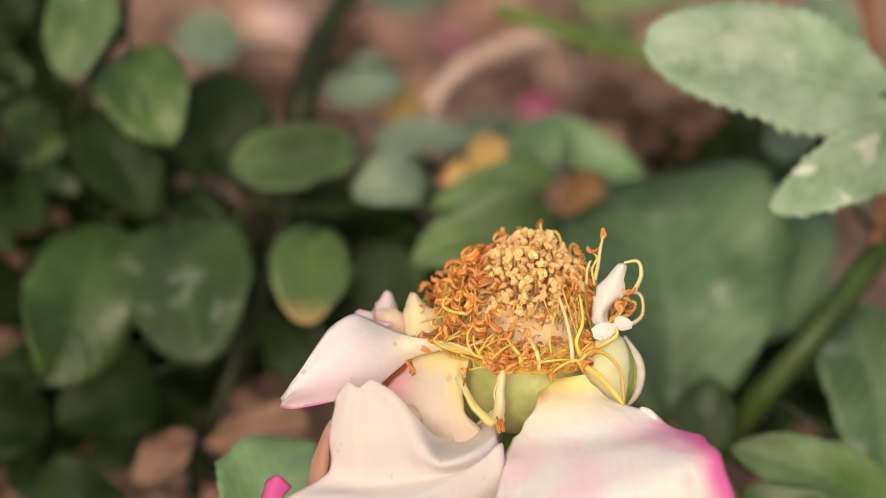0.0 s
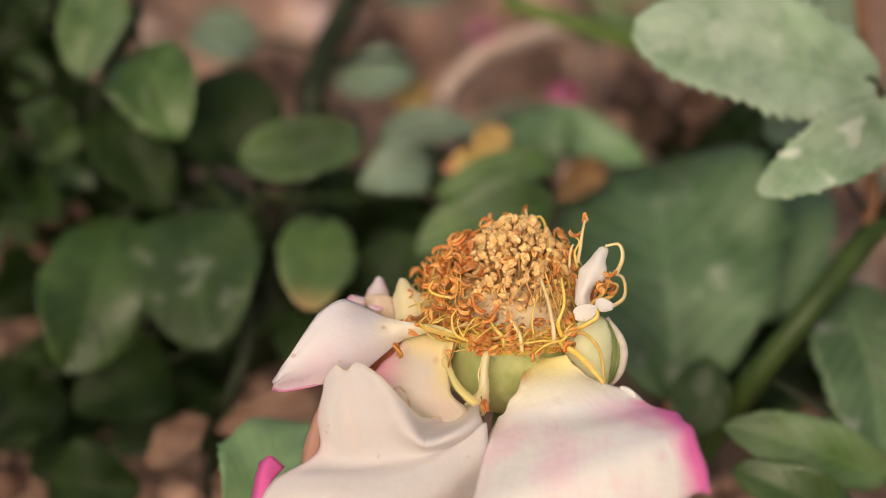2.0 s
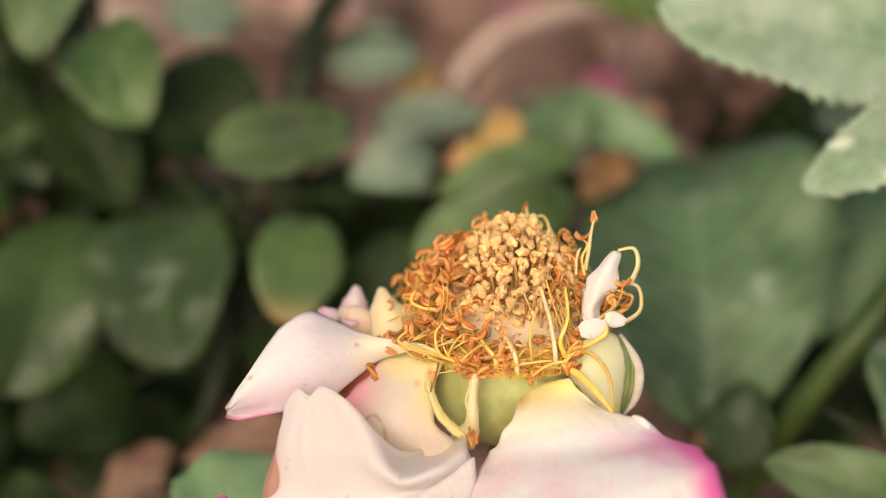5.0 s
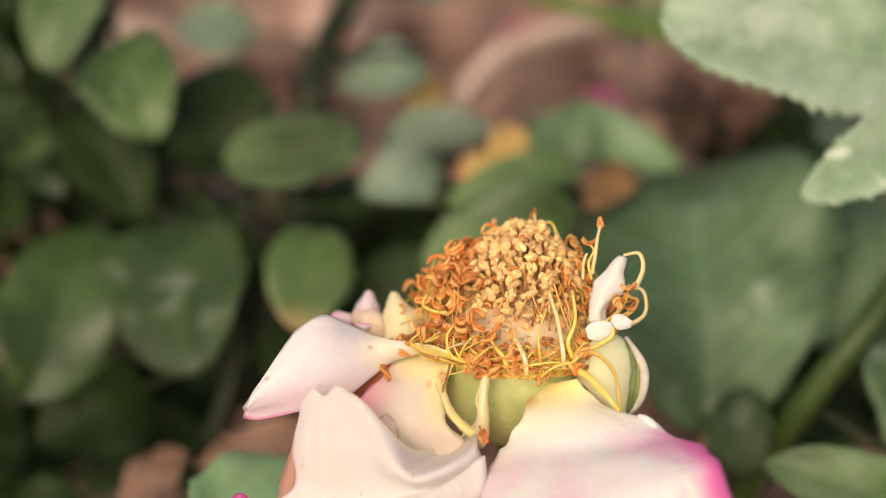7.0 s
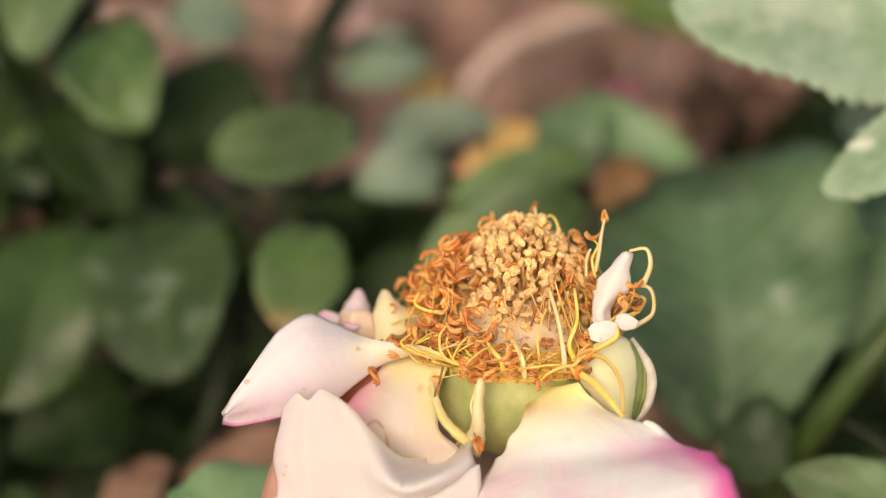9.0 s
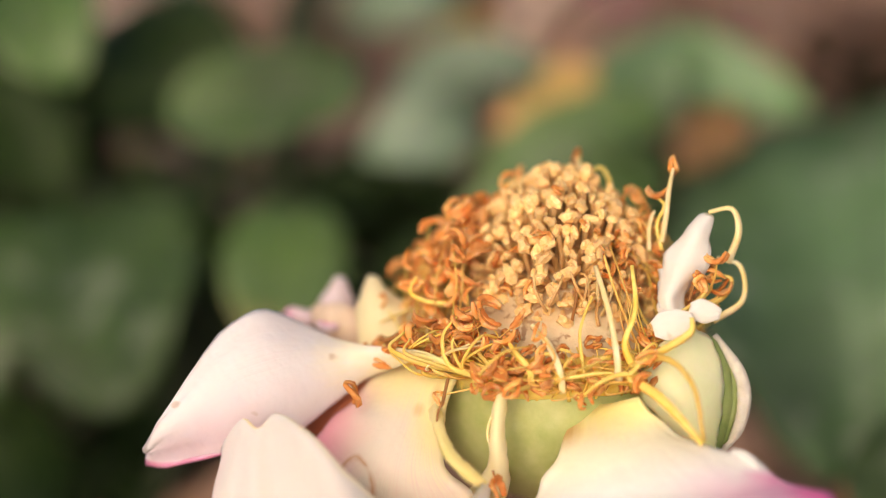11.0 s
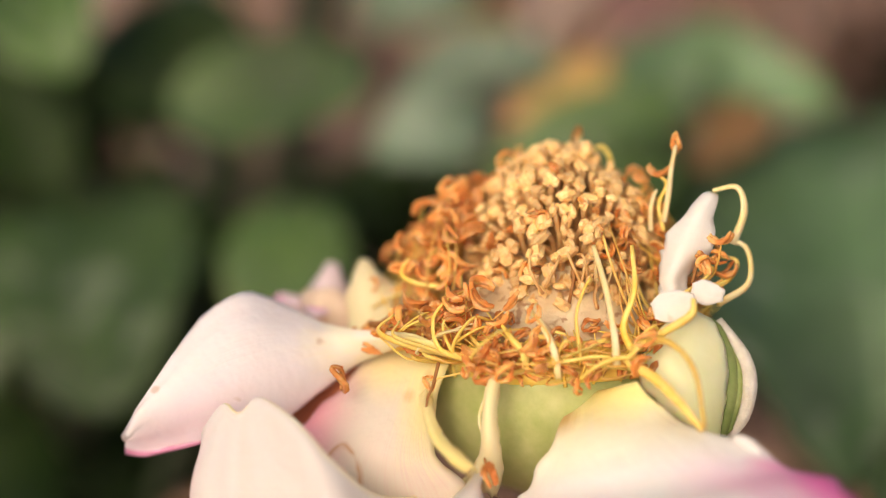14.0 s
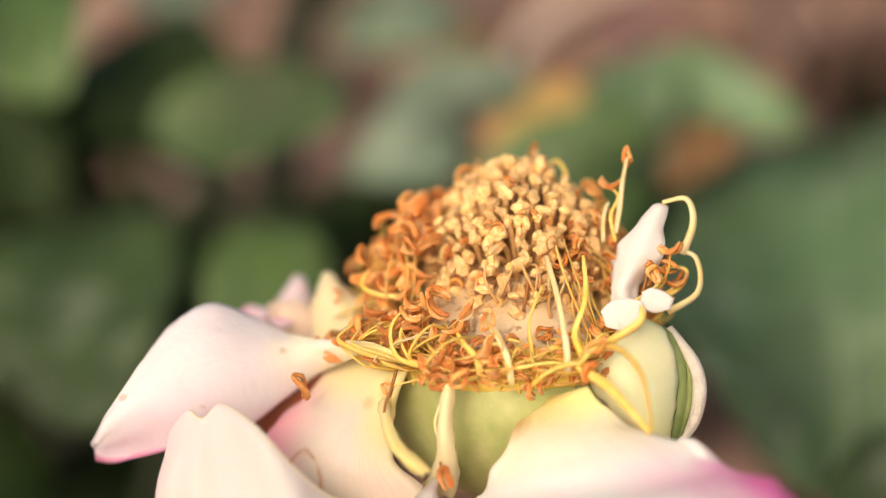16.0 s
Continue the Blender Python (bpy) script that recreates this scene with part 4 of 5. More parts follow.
def build_stamens():
    rng = random.Random(21)
    # sectors round the rim: from, to (turns), count, how far up the cone they reach
    sectors = ((0.30, 0.56, 64, 0.12, 1.02), (0.50, 0.66, 28, 0.0, 0.6), (0.44, 0.60, 12, 0.55, 0.95), (0.55, 0.73, 44, 0.02, 0.42), (0.64, 0.92, 52, -0.10, 0.24), (0.88, 1.06, 54, 0.05, 1.02), (0.00, 0.28, 30, 0.55, 1.12), (0.28, 0.40, 10, 0.85, 1.2))
    for start, stop, count, low, high in sectors:
        for i in range(count):
            a = 2 * math.pi * (start + (stop - start) * (i + rng.uniform(0, 1)) / count)
            left = -math.cos(a)
            rise = low + (high - low) * rng.random()
            z = 0.05 + 0.86 * rise
            r = 0.97 - 0.46 * rise + rng.uniform(-0.12, 0.06) + max(0, left) * (max(0, 1 - rise) * rng.uniform(-0.15, 0.45) + rng.uniform(0.0, 0.10))
            sway = rng.uniform(-0.30, 0.30)
            tip = bloom(r, a + sway, z)
            bow = rng.uniform(0.12, 0.32) * rng.choice((-1, 1))  # they wither into bows and loops
            middle = bloom(0.5 * (0.8 + r) + rng.uniform(-0.02, 0.16), a + 0.5 * sway + bow, 0.5 * z + rng.uniform(-0.06, 0.10))
            way = Vector((rng.uniform(-1, 1), rng.uniform(-1, 1), rng.uniform(-0.6, 0.8)))
            stamen([bloom(0.80, a, rng.uniform(-0.03, 0.06)), middle, tip], rng.uniform(0.008, 0.013), rng.choice((M_FILAMENT, M_FILAMENT_OLD, M_FILAMENT_OLD)), way, rng.uniform(0.13, 0.19) + 0.06 * max(0, left), rng)
    for i in range(22):  # ragged tips on the shoulder
        a = 2 * math.pi * rng.uniform(0.40, 0.53)
        rise = rng.uniform(0.35, 0.98)
        r, z, sway = rng.uniform(1.0, 1.36) - 0.50 * rise, 0.05 + 0.90 * rise, rng.uniform(-0.2, 0.2)
        middle = bloom(0.5 * (0.8 + r) + 0.1, a + 0.5 * sway, 0.42 * z)
        way = Vector((rng.uniform(-1, 1), rng.uniform(-1, 1), rng.uniform(-0.6, 0.8)))
        stamen([bloom(0.80, a, 0.0), middle, bloom(r, a + sway, z)], rng.uniform(0.009, 0.014), rng.choice((M_FILAMENT, M_FILAMENT_OLD, M_FILAMENT_OLD)), way, rng.uniform(0.18, 0.26), rng)
    for i in range(20):  # bare filaments looping out of the crowded flank
        a = 2 * math.pi * rng.uniform(0.46, 0.68)
        b = a + rng.uniform(0.15, 0.5) * rng.choice((-1, 1))
        lift = rng.uniform(0.08, 0.34)
        stamen([bloom(0.82, a, -0.02), bloom(rng.uniform(1.0, 1.2), 0.7 * a + 0.3 * b, 0.5 * lift), bloom(rng.uniform(0.95, 1.15), 0.3 * a + 0.7 * b, lift), bloom(rng.uniform(0.74, 0.9), b, lift * rng.uniform(0.6, 1.3))], rng.uniform(0.014, 0.022), rng.choice((M_FILAMENT, M_FILAMENT, M_FILAMENT_PALE)))
    bases = bmesh.new()  # short broken filaments that rib the rim
    for i in range(120):
        a = 2 * math.pi * (0.48 + 0.56 * (i + rng.random()) / 120)
        b = a + rng.uniform(-0.16, 0.16)
        k = rng.uniform(0.005, 0.013)
        tube(bases, [bloom(0.855, a, rng.uniform(-0.11, 0.0)), bloom(0.870, (a + b) / 2, rng.uniform(-0.02, 0.05)), bloom(rng.uniform(0.76, 0.86), b, rng.uniform(0.04, 0.24))], [k, k, 0.5 * k], 6, 6)
    part("rim_fringe", bases, M_FILAMENT, rose, "stubs of yellow filaments along the rim")
    for i in range(26):  # filaments that have lost their anthers curl round the rim
        a = rng.uniform(math.pi * 0.9, math.pi * 2.1)
        b = a + rng.uniform(-0.6, 0.6)
        middle = bloom(rng.uniform(0.84, 1.0), (a + b) / 2, rng.uniform(0.02, 0.25))
        tip = bloom(rng.uniform(0.72, 0.95), b, rng.uniform(-0.06, 0.35))
        stamen([bloom(0.80, a, -0.03), middle, tip], rng.uniform(0.014, 0.022), rng.choice((M_FILAMENT, M_FILAMENT, M_FILAMENT_PALE)))


def crown_anthers():
    """Loose anthers caught among the stigmas."""
    rng = random.Random(44)
    for _ in range(16):
        polar, turn = rng.uniform(0.35, 1.5), rng.uniform(3.2, 6.6)
        out = Vector((math.sin(polar) * math.cos(turn), math.sin(polar) * math.sin(turn), math.cos(polar)))
        points = [CENTRE + LEAN @ Vector((0.04 + 0.54 * out.x * k, 0.50 * out.y * k, 0.42 + 0.68 * out.z * k)) for k in (0.85, 1.0, 1.1)]
        stamen(points, 0.010, M_FILAMENT_OLD, (rng.uniform(-1, 1), rng.uniform(-1, 0.4), rng.uniform(-0.6, 1)), rng.uniform(0.09, 0.15), rng)


build_pistils()
crown_anthers()
build_hanging_styles()
build_stamens()
for a_, z_ in ((4.4, 0.48), (5.3, 0.62), (5.0, 0.36), (3.9, 0.62), (5.7, 0.75)):
    stamen([bloom(0.35, a_, z_ - 0.1), bloom(0.45, a_, z_), bloom(0.50, a_, z_ + 0.04)], 0.012, M_FILAMENT_OLD, (0.4, 0.1, 0.9), 0.16)

# the long filaments that stand out
stamen([(0.77, -0.26, -0.30), (0.76, -0.19, -0.15), (0.71, 0.02, 0.05), (0.63, 0.30, 0.19)], 0.030, M_FILAMENT_PALE)
stamen([(0.86, -0.20, -0.24), (0.81, -0.13, -0.11), (0.88, 0.02, 0.05), (0.86, 0.30, 0.19)], 0.028, M_FILAMENT)
stamen([(0.42, -0.32, -0.35), (0.40, -0.27, -0.19), (0.33, -0.16, -0.08), (0.23, -0.03, -0.03)], 0.032, M_FILAMENT_PALE)
stamen([(0.23, -0.29, -0.30), (0.21, -0.27, -0.19), (0.14, -0.22, -0.12), (0.08, -0.12, -0.09)], 0.026, M_FILAMENT, (0.6, 0.2, 0.3), 0.2)
stamen([(0.55, -0.20, -0.24), (0.53, -0.08, -0.07), (0.57, 0.05, 0.02), (0.61, 0.15, 0.06)], 0.020, M_FILAMENT)
stamen([(0.26, -0.28, -0.28), (0.48, -0.29, -0.25), (0.63, -0.28, -0.23), (0.74, -0.25, -0.25)], 0.018, M_FILAMENT)
stamen([(0.95, -0.25, -0.28), (0.79, -0.29, -0.23), (0.63, -0.36, -0.26), (0.52, -0.40, -0.36)], 0.022, M_FILAMENT, (0.2, 0.1, -0.8), 0.16)
stamen([(0.60, 1.01, 0.22), (0.56, 1.14, 0.29), (0.53, 1.21, 0.34), (0.51, 1.28, 0.41)], 0.022, M_FILAMENT_PALE, (0.3, 0.0, 1.0), 0.17)
stamen([(0.71, 0.97, 0.25), (0.72, 1.09, 0.32), (0.66, 1.16, 0.39), (0.57, 1.13, 0.35)], 0.026, M_FILAMENT)
stamen([(1.05, 0.57, 0.19), (1.08, 0.66, 0.33), (1.10, 0.75, 0.46), (1.13, 0.83, 0.58)], 0.034, M_FILAMENT_PALE, (-0.25, 0.1, 1.0), 0.17)
stamen([(1.05, 0.55, 0.14), (1.02, 0.64, 0.27), (1.07, 0.71, 0.37), (1.02, 0.75, 0.42)], 0.020, M_FILAMENT, (1.0, 0.1, -0.2), 0.19)
stamen([(0.97, 0.58, 0.12), (0.97, 0.65, 0.23), (0.99, 0.70, 0.30), (1.01, 0.72, 0.33)], 0.026, M_FILAMENT_PALE)
stamen([(1.47, 0.52, 0.06), (1.54, 0.58, 0.25), (1.50, 0.65, 0.38), (1.35, 0.65, 0.36)], 0.040, M_FILAMENT_PALE)
stamen([(1.37, 0.26, -0.21), (1.56, 0.37, -0.13), (1.55, 0.50, 0.04), (1.40, 0.53, 0.09)], 0.034, M_FILAMENT_PALE)
stamen([(1.21, 0.29, -0.17), (1.43, 0.38, -0.12), (1.49, 0.45, -0.02), (1.36, 0.47, 0.00)], 0.026, M_FILAMENT, (0.4, 0.2, 0.6), 0.17)
stamen([(1.22, 0.27, -0.06), (1.24, 0.29, 0.01), (1.25, 0.30, 0.04), (1.26, 0.32, 0.06)], 0.014, M_BRUISE, (0.3, 0.0, 1.0), 0.16)
for x_, y_, tilt in ((0.0, 0.0, 0.8), (0.09, 0.06, -0.3), (0.15, -0.06, 0.4), (0.05, -0.13, -0.9), (0.12, 0.16, 0.1)):
    root = Vector((1.20, 0.32, -0.16))
    tip = Vector((1.28, 0.40, -0.02)) + Vector((x_, 0.03 * tilt, y_))
    stamen([root, (root + tip) / 2 + Vector((0.06, 0, 0)), tip], 0.013, M_FILAMENT_OLD, (0.9, 0.2 * tilt, tilt), 0.19)
stamen([(1.17, 0.14, -0.06), (1.29, 0.23, -0.02), (1.34, 0.30, 0.02), (1.29, 0.32, 0.05)], 0.024, M_FILAMENT, (-0.4, 0.2, 0.6), 0.2)
stamen([(0.85, -0.22, -0.23), (1.06, -0.28, -0.12), (1.23, -0.50, -0.18), (1.29, -0.69, -0.46)], 0.032, M_FILAMENT)
stamen([(0.85, -0.26, -0.30), (1.00, -0.44, -0.28), (1.14, -0.60, -0.34), (1.28, -0.71, -0.47)], 0.045, M_FILAMENT)
stamen([(0.85, -0.22, -0.23), (1.07, -0.17, -0.12), (1.22, -0.13, -0.03), (1.23, -0.07, 0.04)], 0.034, M_FILAMENT)
stamen([(0.82, -0.26, -0.26), (0.87, -0.29, -0.20), (0.91, -0.28, -0.15), (0.95, -0.26, -0.13)], 0.022, M_FILAMENT, (1.0, 0.1, 0.3), 0.18)
stamen([(0.82, -0.26, -0.26), (0.85, -0.32, -0.26), (0.88, -0.34, -0.24), (0.90, -0.34, -0.24)], 0.022, M_FILAMENT, (0.5, 0.1, 0.9), 0.2)
stamen([(-0.22, -0.18, -0.27), (-0.49, -0.16, -0.21), (-0.67, -0.06, -0.17), (-0.58, 0.04, -0.12)], 0.026, M_FILAMENT)
stamen([(-0.17, -0.21, -0.28), (-0.38, -0.20, -0.20), (-0.57, -0.13, -0.16), (-0.54, -0.03, -0.12)], 0.020, M_FILAMENT)
stamen([(-0.06, -0.24, -0.29), (-0.28, -0.23, -0.20), (-0.33, -0.07, -0.08), (-0.23, 0.08, -0.01)], 0.024, M_FILAMENT)
stamen([(-0.06, -0.25, -0.31), (-0.20, -0.24, -0.22), (-0.27, -0.13, -0.10), (-0.21, 0.00, -0.06)], 0.018, M_FILAMENT)
stamen([(-0.30, 0.35, -0.12), (-0.46, 0.36, -0.10), (-0.56, 0.41, -0.06), (-0.52, 0.48, 0.01)], 0.024, M_FILAMENT)
stamen([(-0.30, -0.22, -0.30), (-0.33, -0.34, -0.38), (-0.36, -0.40, -0.43), (-0.38, -0.46, -0.54)], 0.020, M_BRUISE)
stamen([(0.08, -0.30, -0.34), (-0.00, -0.41, -0.40), (-0.05, -0.49, -0.51), (-0.03, -0.55, -0.63)], 0.016, M_FILAMENT_PALE)
stamen([(0.21, -0.30, -0.31), (0.15, -0.37, -0.28), (0.10, -0.37, -0.28), (-0.00, -0.37, -0.28)], 0.020, M_FILAMENT, (1.0, 0.0, 0.3), 0.22)
stamen([(-0.76, 0.22, -0.30), (-0.68, 0.20, -0.28), (-0.60, 0.24, -0.24), (-0.52, 0.27, -0.23)], 0.022, M_BRUISE)
# dropped anthers and bruises on the petals
stamen([(-0.02, -0.64, -0.71), (-0.01, -0.68, -0.72), (-0.00, -0.70, -0.73), (-0.00, -0.72, -0.75)], 0.012, M_BRUISE, (0.2, 0.0, -1.0), 0.21)
stamen([(-0.92, -0.10, -0.40), (-0.91, -0.15, -0.40), (-0.90, -0.17, -0.40), (-0.89, -0.18, -0.42)], 0.012, M_BRUISE, (0.3, 0.1, -1.0), 0.24)

# ---------------------------------------------------------------- the bush: canes with their leaves
def cane(name, points, radii, material, label):
    base = Vector(points[0])
    base.z = GROUND
    ob = thing(name, base, label, "rose cane", "canes of the rose bush")
    part("cane_stem", tube(bmesh.new(), [base - Vector((0, 0, 0.3)), *points[1:]], radii, 9, 30, 1.0, 0.15), material, ob)
    return ob


right_cane = cane("rose_cane", [(1.90, 2.76, -5.00), (2.50, 2.26, -4.58), (3.01, 2.17, -3.44), (3.43, 2.09, -2.50), (4.02, 2.36, -1.75), (4.84, 3.22, -1.21), (5.58, 3.86, -0.99)], [0.17, 0.17, 0.165, 0.16, 0.15], M_STEM_CANE, "thick green rose cane leaning across the bush, with broad leaves")
NODE = (4.84, 3.22, -1.21)
part("cane_knot", tube(bmesh.new(), [(4.76, 3.22, -1.26), (4.74, 3.24, -1.09), (4.76, 3.27, -0.97)], [0.13, 0.10, 0.03], 8, 8), M_STEM_RED, right_cane, "brown dry knot")
part("side_shoot", tube(bmesh.new(), [NODE, (4.75, 4.08, -0.14), (4.76, 4.78, 0.35), (4.73, 5.61, 0.85), (4.69, 6.17, 1.30)], [0.09, 0.08, 0.07, 0.06], 8, 16), M_STEM_RED, right_cane, "reddish-brown side shoot")
leaf(right_cane, (4.70, 3.37, 0.76), (1.87, 3.82, 1.24), 1.40, M_LEAF_PALE, "pale dusty leaflet with serrated edge", NODE, jag=0.13, face=(-0.15, -0.65, 0.75), teeth=15, nu=76, nv=14, blunt=0.95, arch=0.05, fold=0.12, wave=0.08, point=False)
leaf(right_cane, (5.06, 3.01, 0.59), (3.26, 2.32, -0.05), 0.77, M_LEAF_DULL, "dull grey-green leaflet with white marks", NODE, jag=0.15, teeth=14, nu=64, nv=14, blunt=0.9, arch=0.06, point=False)
leaf(right_cane, (4.54, 6.43, -0.78), (4.63, 7.20, -0.02), 0.84, M_LEAF_DULL, "", NODE)
leaf(right_cane, (4.43, 2.88, -1.70), (4.88, 1.22, -3.05), 1.24, M_LEAF_BROAD, "", (4.02, 2.36, -1.75))
leaf(right_cane, (4.91, 0.76, -3.02), (2.95, 0.98, -2.35), 0.73, M_LEAF_FRESH, "", (3.43, 2.09, -2.50))
leaf(right_cane, (4.39, 0.16, -3.18), (3.00, 0.46, -2.57), 0.69, M_LEAF_MID, "", (3.01, 2.17, -3.44))
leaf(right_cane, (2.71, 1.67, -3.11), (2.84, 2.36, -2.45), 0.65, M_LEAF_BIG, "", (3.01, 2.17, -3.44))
leaf(right_cane, (4.27, 5.14, -0.89), (3.69, 5.22, -1.13), 0.55, M_LEAF_BLUE, "", NODE)

centre_cane = cane("rose_cane", [(2.76, 3.91, -5.00), (2.46, 2.51, -4.14), (2.36, 1.91, -2.94), (2.58, 2.32, -2.87)], [0.10, 0.09, 0.08, 0.06], M_STEM_RED, "slender brownish rose shoot with very broad leaves")
FORK = (2.58, 2.32, -2.87)
leaf(centre_cane, (2.58, 2.32, -2.87), (2.39, 5.44, -1.51), 2.64, M_LEAF_BROAD, "broad deep green leaflet", FORK, teeth=13, nu=52, blunt=1.12, jag=0.1, wave=0.22)
leaf(centre_cane, (3.29, 3.48, -2.60), (4.08, 5.88, -1.94), 1.90, M_LEAF_BROAD, "broad deep green leaflet", FORK, teeth=13, nu=52, blunt=1.0, wave=0.16)

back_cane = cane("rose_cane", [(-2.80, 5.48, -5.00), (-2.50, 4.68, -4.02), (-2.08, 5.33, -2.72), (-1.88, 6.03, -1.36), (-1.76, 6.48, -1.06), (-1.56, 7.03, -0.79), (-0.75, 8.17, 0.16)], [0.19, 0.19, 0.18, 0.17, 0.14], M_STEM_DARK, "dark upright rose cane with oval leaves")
leaf(back_cane, (-1.24, 4.81, -1.02), (-2.72, 4.50, -1.12), 0.74, M_LEAF_FRESH, "", (-1.88, 6.03, -1.36), point=False, blunt=1.0, arch=0.03, round_=0.46, wave=0.06)
leaf(back_cane, (-2.76, 5.15, -1.57), (-3.17, 6.31, -0.96), 1.45, M_LEAF_SHADE, "", (-2.08, 5.33, -2.72))
leaf(back_cane, (-1.73, 4.27, -1.80), (-1.87, 3.00, -2.24), 0.87, M_LEAF_TIP, "leaflet with a yellow and brown tip", (-2.08, 5.33, -2.72), point=False, blunt=1.0, arch=0.03, round_=0.46, wave=0.06)
leaf(back_cane, (-0.55, 6.85, -1.23), (-1.58, 6.54, -1.33), 0.62, M_LEAF_BLUE, "", (-1.76, 6.48, -1.06))
leaf(back_cane, (-0.58, 7.01, -1.52), (-0.62, 6.54, -1.85), 0.49, M_LEAF_YELLOW, "", (-1.76, 6.48, -1.06))
leaf(back_cane, (-0.83, 8.55, -1.23), (0.26, 8.85, -1.15), 0.55, M_LEAF_BLUE, "", (-1.56, 7.03, -0.79))
leaf(back_cane, (-2.52, 7.36, -1.19), (-3.44, 7.20, -1.07), 0.64, M_LEAF_BLUE, "", (-1.76, 6.48, -1.06))

middle_cane = cane("rose_cane", [(0.32, 6.68, -5.00), (0.07, 5.58, -3.43), (-0.08, 5.08, -2.03)], [0.11, 0.10, 0.08], M_STEM_DARK, "low rose shoot with green and yellowing leaves")
HUB = (-0.08, 5.08, -2.03)
leaf(middle_cane, (-1.04, 5.33, -1.31), (0.21, 5.39, -1.23), 0.43, M_LEAF_BLUE, "", HUB)
leaf(middle_cane, (0.98, 4.92, -1.56), (0.80, 5.70, -1.14), 0.73, M_LEAF_LUSH, "", HUB)
leaf(middle_cane, (0.85, 5.87, -1.23), (2.22, 5.03, -1.41), 0.61, M_LEAF_LUSH, "", HUB)
leaf(middle_cane, (1.21, 4.81, -1.36), (-0.32, 4.36, -1.50), 0.42, M_LEAF_FRESH, "", HUB)
leaf(middle_cane, (1.17, 4.20, -1.54), (-0.59, 3.61, -1.69), 0.83, M_LEAF_FRESH, "", HUB)
leaf(middle_cane, (0.29, 4.80, -1.39), (0.41, 5.35, -1.11), 0.45, M_LEAF_YELLOW, "yellowing leaflet", HUB)
leaf(middle_cane, (0.26, 4.95, -1.34), (-0.24, 4.67, -1.40), 0.27, M_LEAF_YELLOW, "yellowing leaflet", HUB)
leaf(middle_cane, (1.73, 4.83, -1.34), (1.20, 4.40, -1.62), 0.40, M_LEAF_WITHER, "leaflet withering to orange-brown", HUB)
leaf(middle_cane, (-0.42, 5.03, -1.41), (-1.27, 4.68, -1.56), 0.68, M_LEAF_BLUE, "", HUB)

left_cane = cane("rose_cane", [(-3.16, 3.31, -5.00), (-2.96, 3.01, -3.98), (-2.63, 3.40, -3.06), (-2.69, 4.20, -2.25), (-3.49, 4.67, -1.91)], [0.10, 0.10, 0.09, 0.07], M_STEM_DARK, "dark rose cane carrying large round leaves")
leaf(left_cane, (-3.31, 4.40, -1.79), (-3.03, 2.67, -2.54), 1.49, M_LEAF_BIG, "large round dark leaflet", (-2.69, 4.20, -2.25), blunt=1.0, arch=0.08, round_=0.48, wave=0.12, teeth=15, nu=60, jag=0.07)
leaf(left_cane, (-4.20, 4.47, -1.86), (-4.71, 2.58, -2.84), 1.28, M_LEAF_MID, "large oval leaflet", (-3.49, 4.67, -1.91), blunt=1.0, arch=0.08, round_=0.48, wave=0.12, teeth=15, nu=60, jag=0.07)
# the near-black leaflets below have bush shade mixed into their green
leaf(left_cane, (-3.67, 5.02, -1.77), (-4.23, 5.85, -1.27), 1.02, M_LEAF_SHADE, "", (-3.49, 4.67, -1.91))
leaf(left_cane, (-3.54, 3.14, -3.08), (-4.68, 2.48, -3.34), 1.07, M_LEAF_SHADE, "", (-2.63, 3.40, -3.06))
leaf(left_cane, (-5.04, 3.04, -3.22), (-5.77, 2.21, -3.73), 1.05, M_LEAF_SHADE, "", (-2.63, 3.40, -3.06))
leaf(left_cane, (-4.99, 1.86, -3.89), (-3.89, 1.60, -3.90), 0.97, M_LEAF_SHADE, "", (-2.96, 3.01, -3.98))
leaf(left_cane, (-2.22, 3.70, -2.80), (-1.54, 3.12, -3.12), 0.80, M_LEAF_SHADE, "", (-2.69, 4.20, -2.25))
leaf(left_cane, (-1.73, 2.83, -3.53), (-3.00, 2.49, -3.67), 0.52, M_LEAF_BROWN, "withered pinkish-brown leaflet", (-2.96, 3.01, -3.98), fold=0.45, wave=0.3, blunt=0.7)
leaf(left_cane, (-3.12, 2.65, -3.61), (-3.80, 2.08, -3.91), 0.49, M_LEAF_BROWN, "withered brown leaflet", (-2.96, 3.01, -3.98), fold=0.5, wave=0.3, roll=25)
leaf(left_cane, (-2.65, -0.05, -2.96), (-1.87, 1.19, -2.40), 1.12, M_LEAF_LUSH, "smooth fresh green leaflet under the flower", (-2.96, 3.01, -3.98), blunt=0.9)
for ends in (((-2.69, 4.20, -2.25), (-2.57, 4.71, -1.86), (-1.98, 4.89, -1.96), (-0.08, 5.08, -2.03)), ((-2.69, 4.20, -2.25), (-2.77, 4.60, -2.03), (-3.11, 4.99, -1.81), (-3.21, 5.54, -1.54)), ((-2.63, 3.40, -3.06), (-2.14, 3.99, -2.91), (-1.87, 4.38, -2.69), (-1.57, 4.69, -2.24))):
    part("twig", tube(bmesh.new(), ends, [0.04, 0.035, 0.03, 0.025], 7, 16), M_STEM_CANE, left_cane)

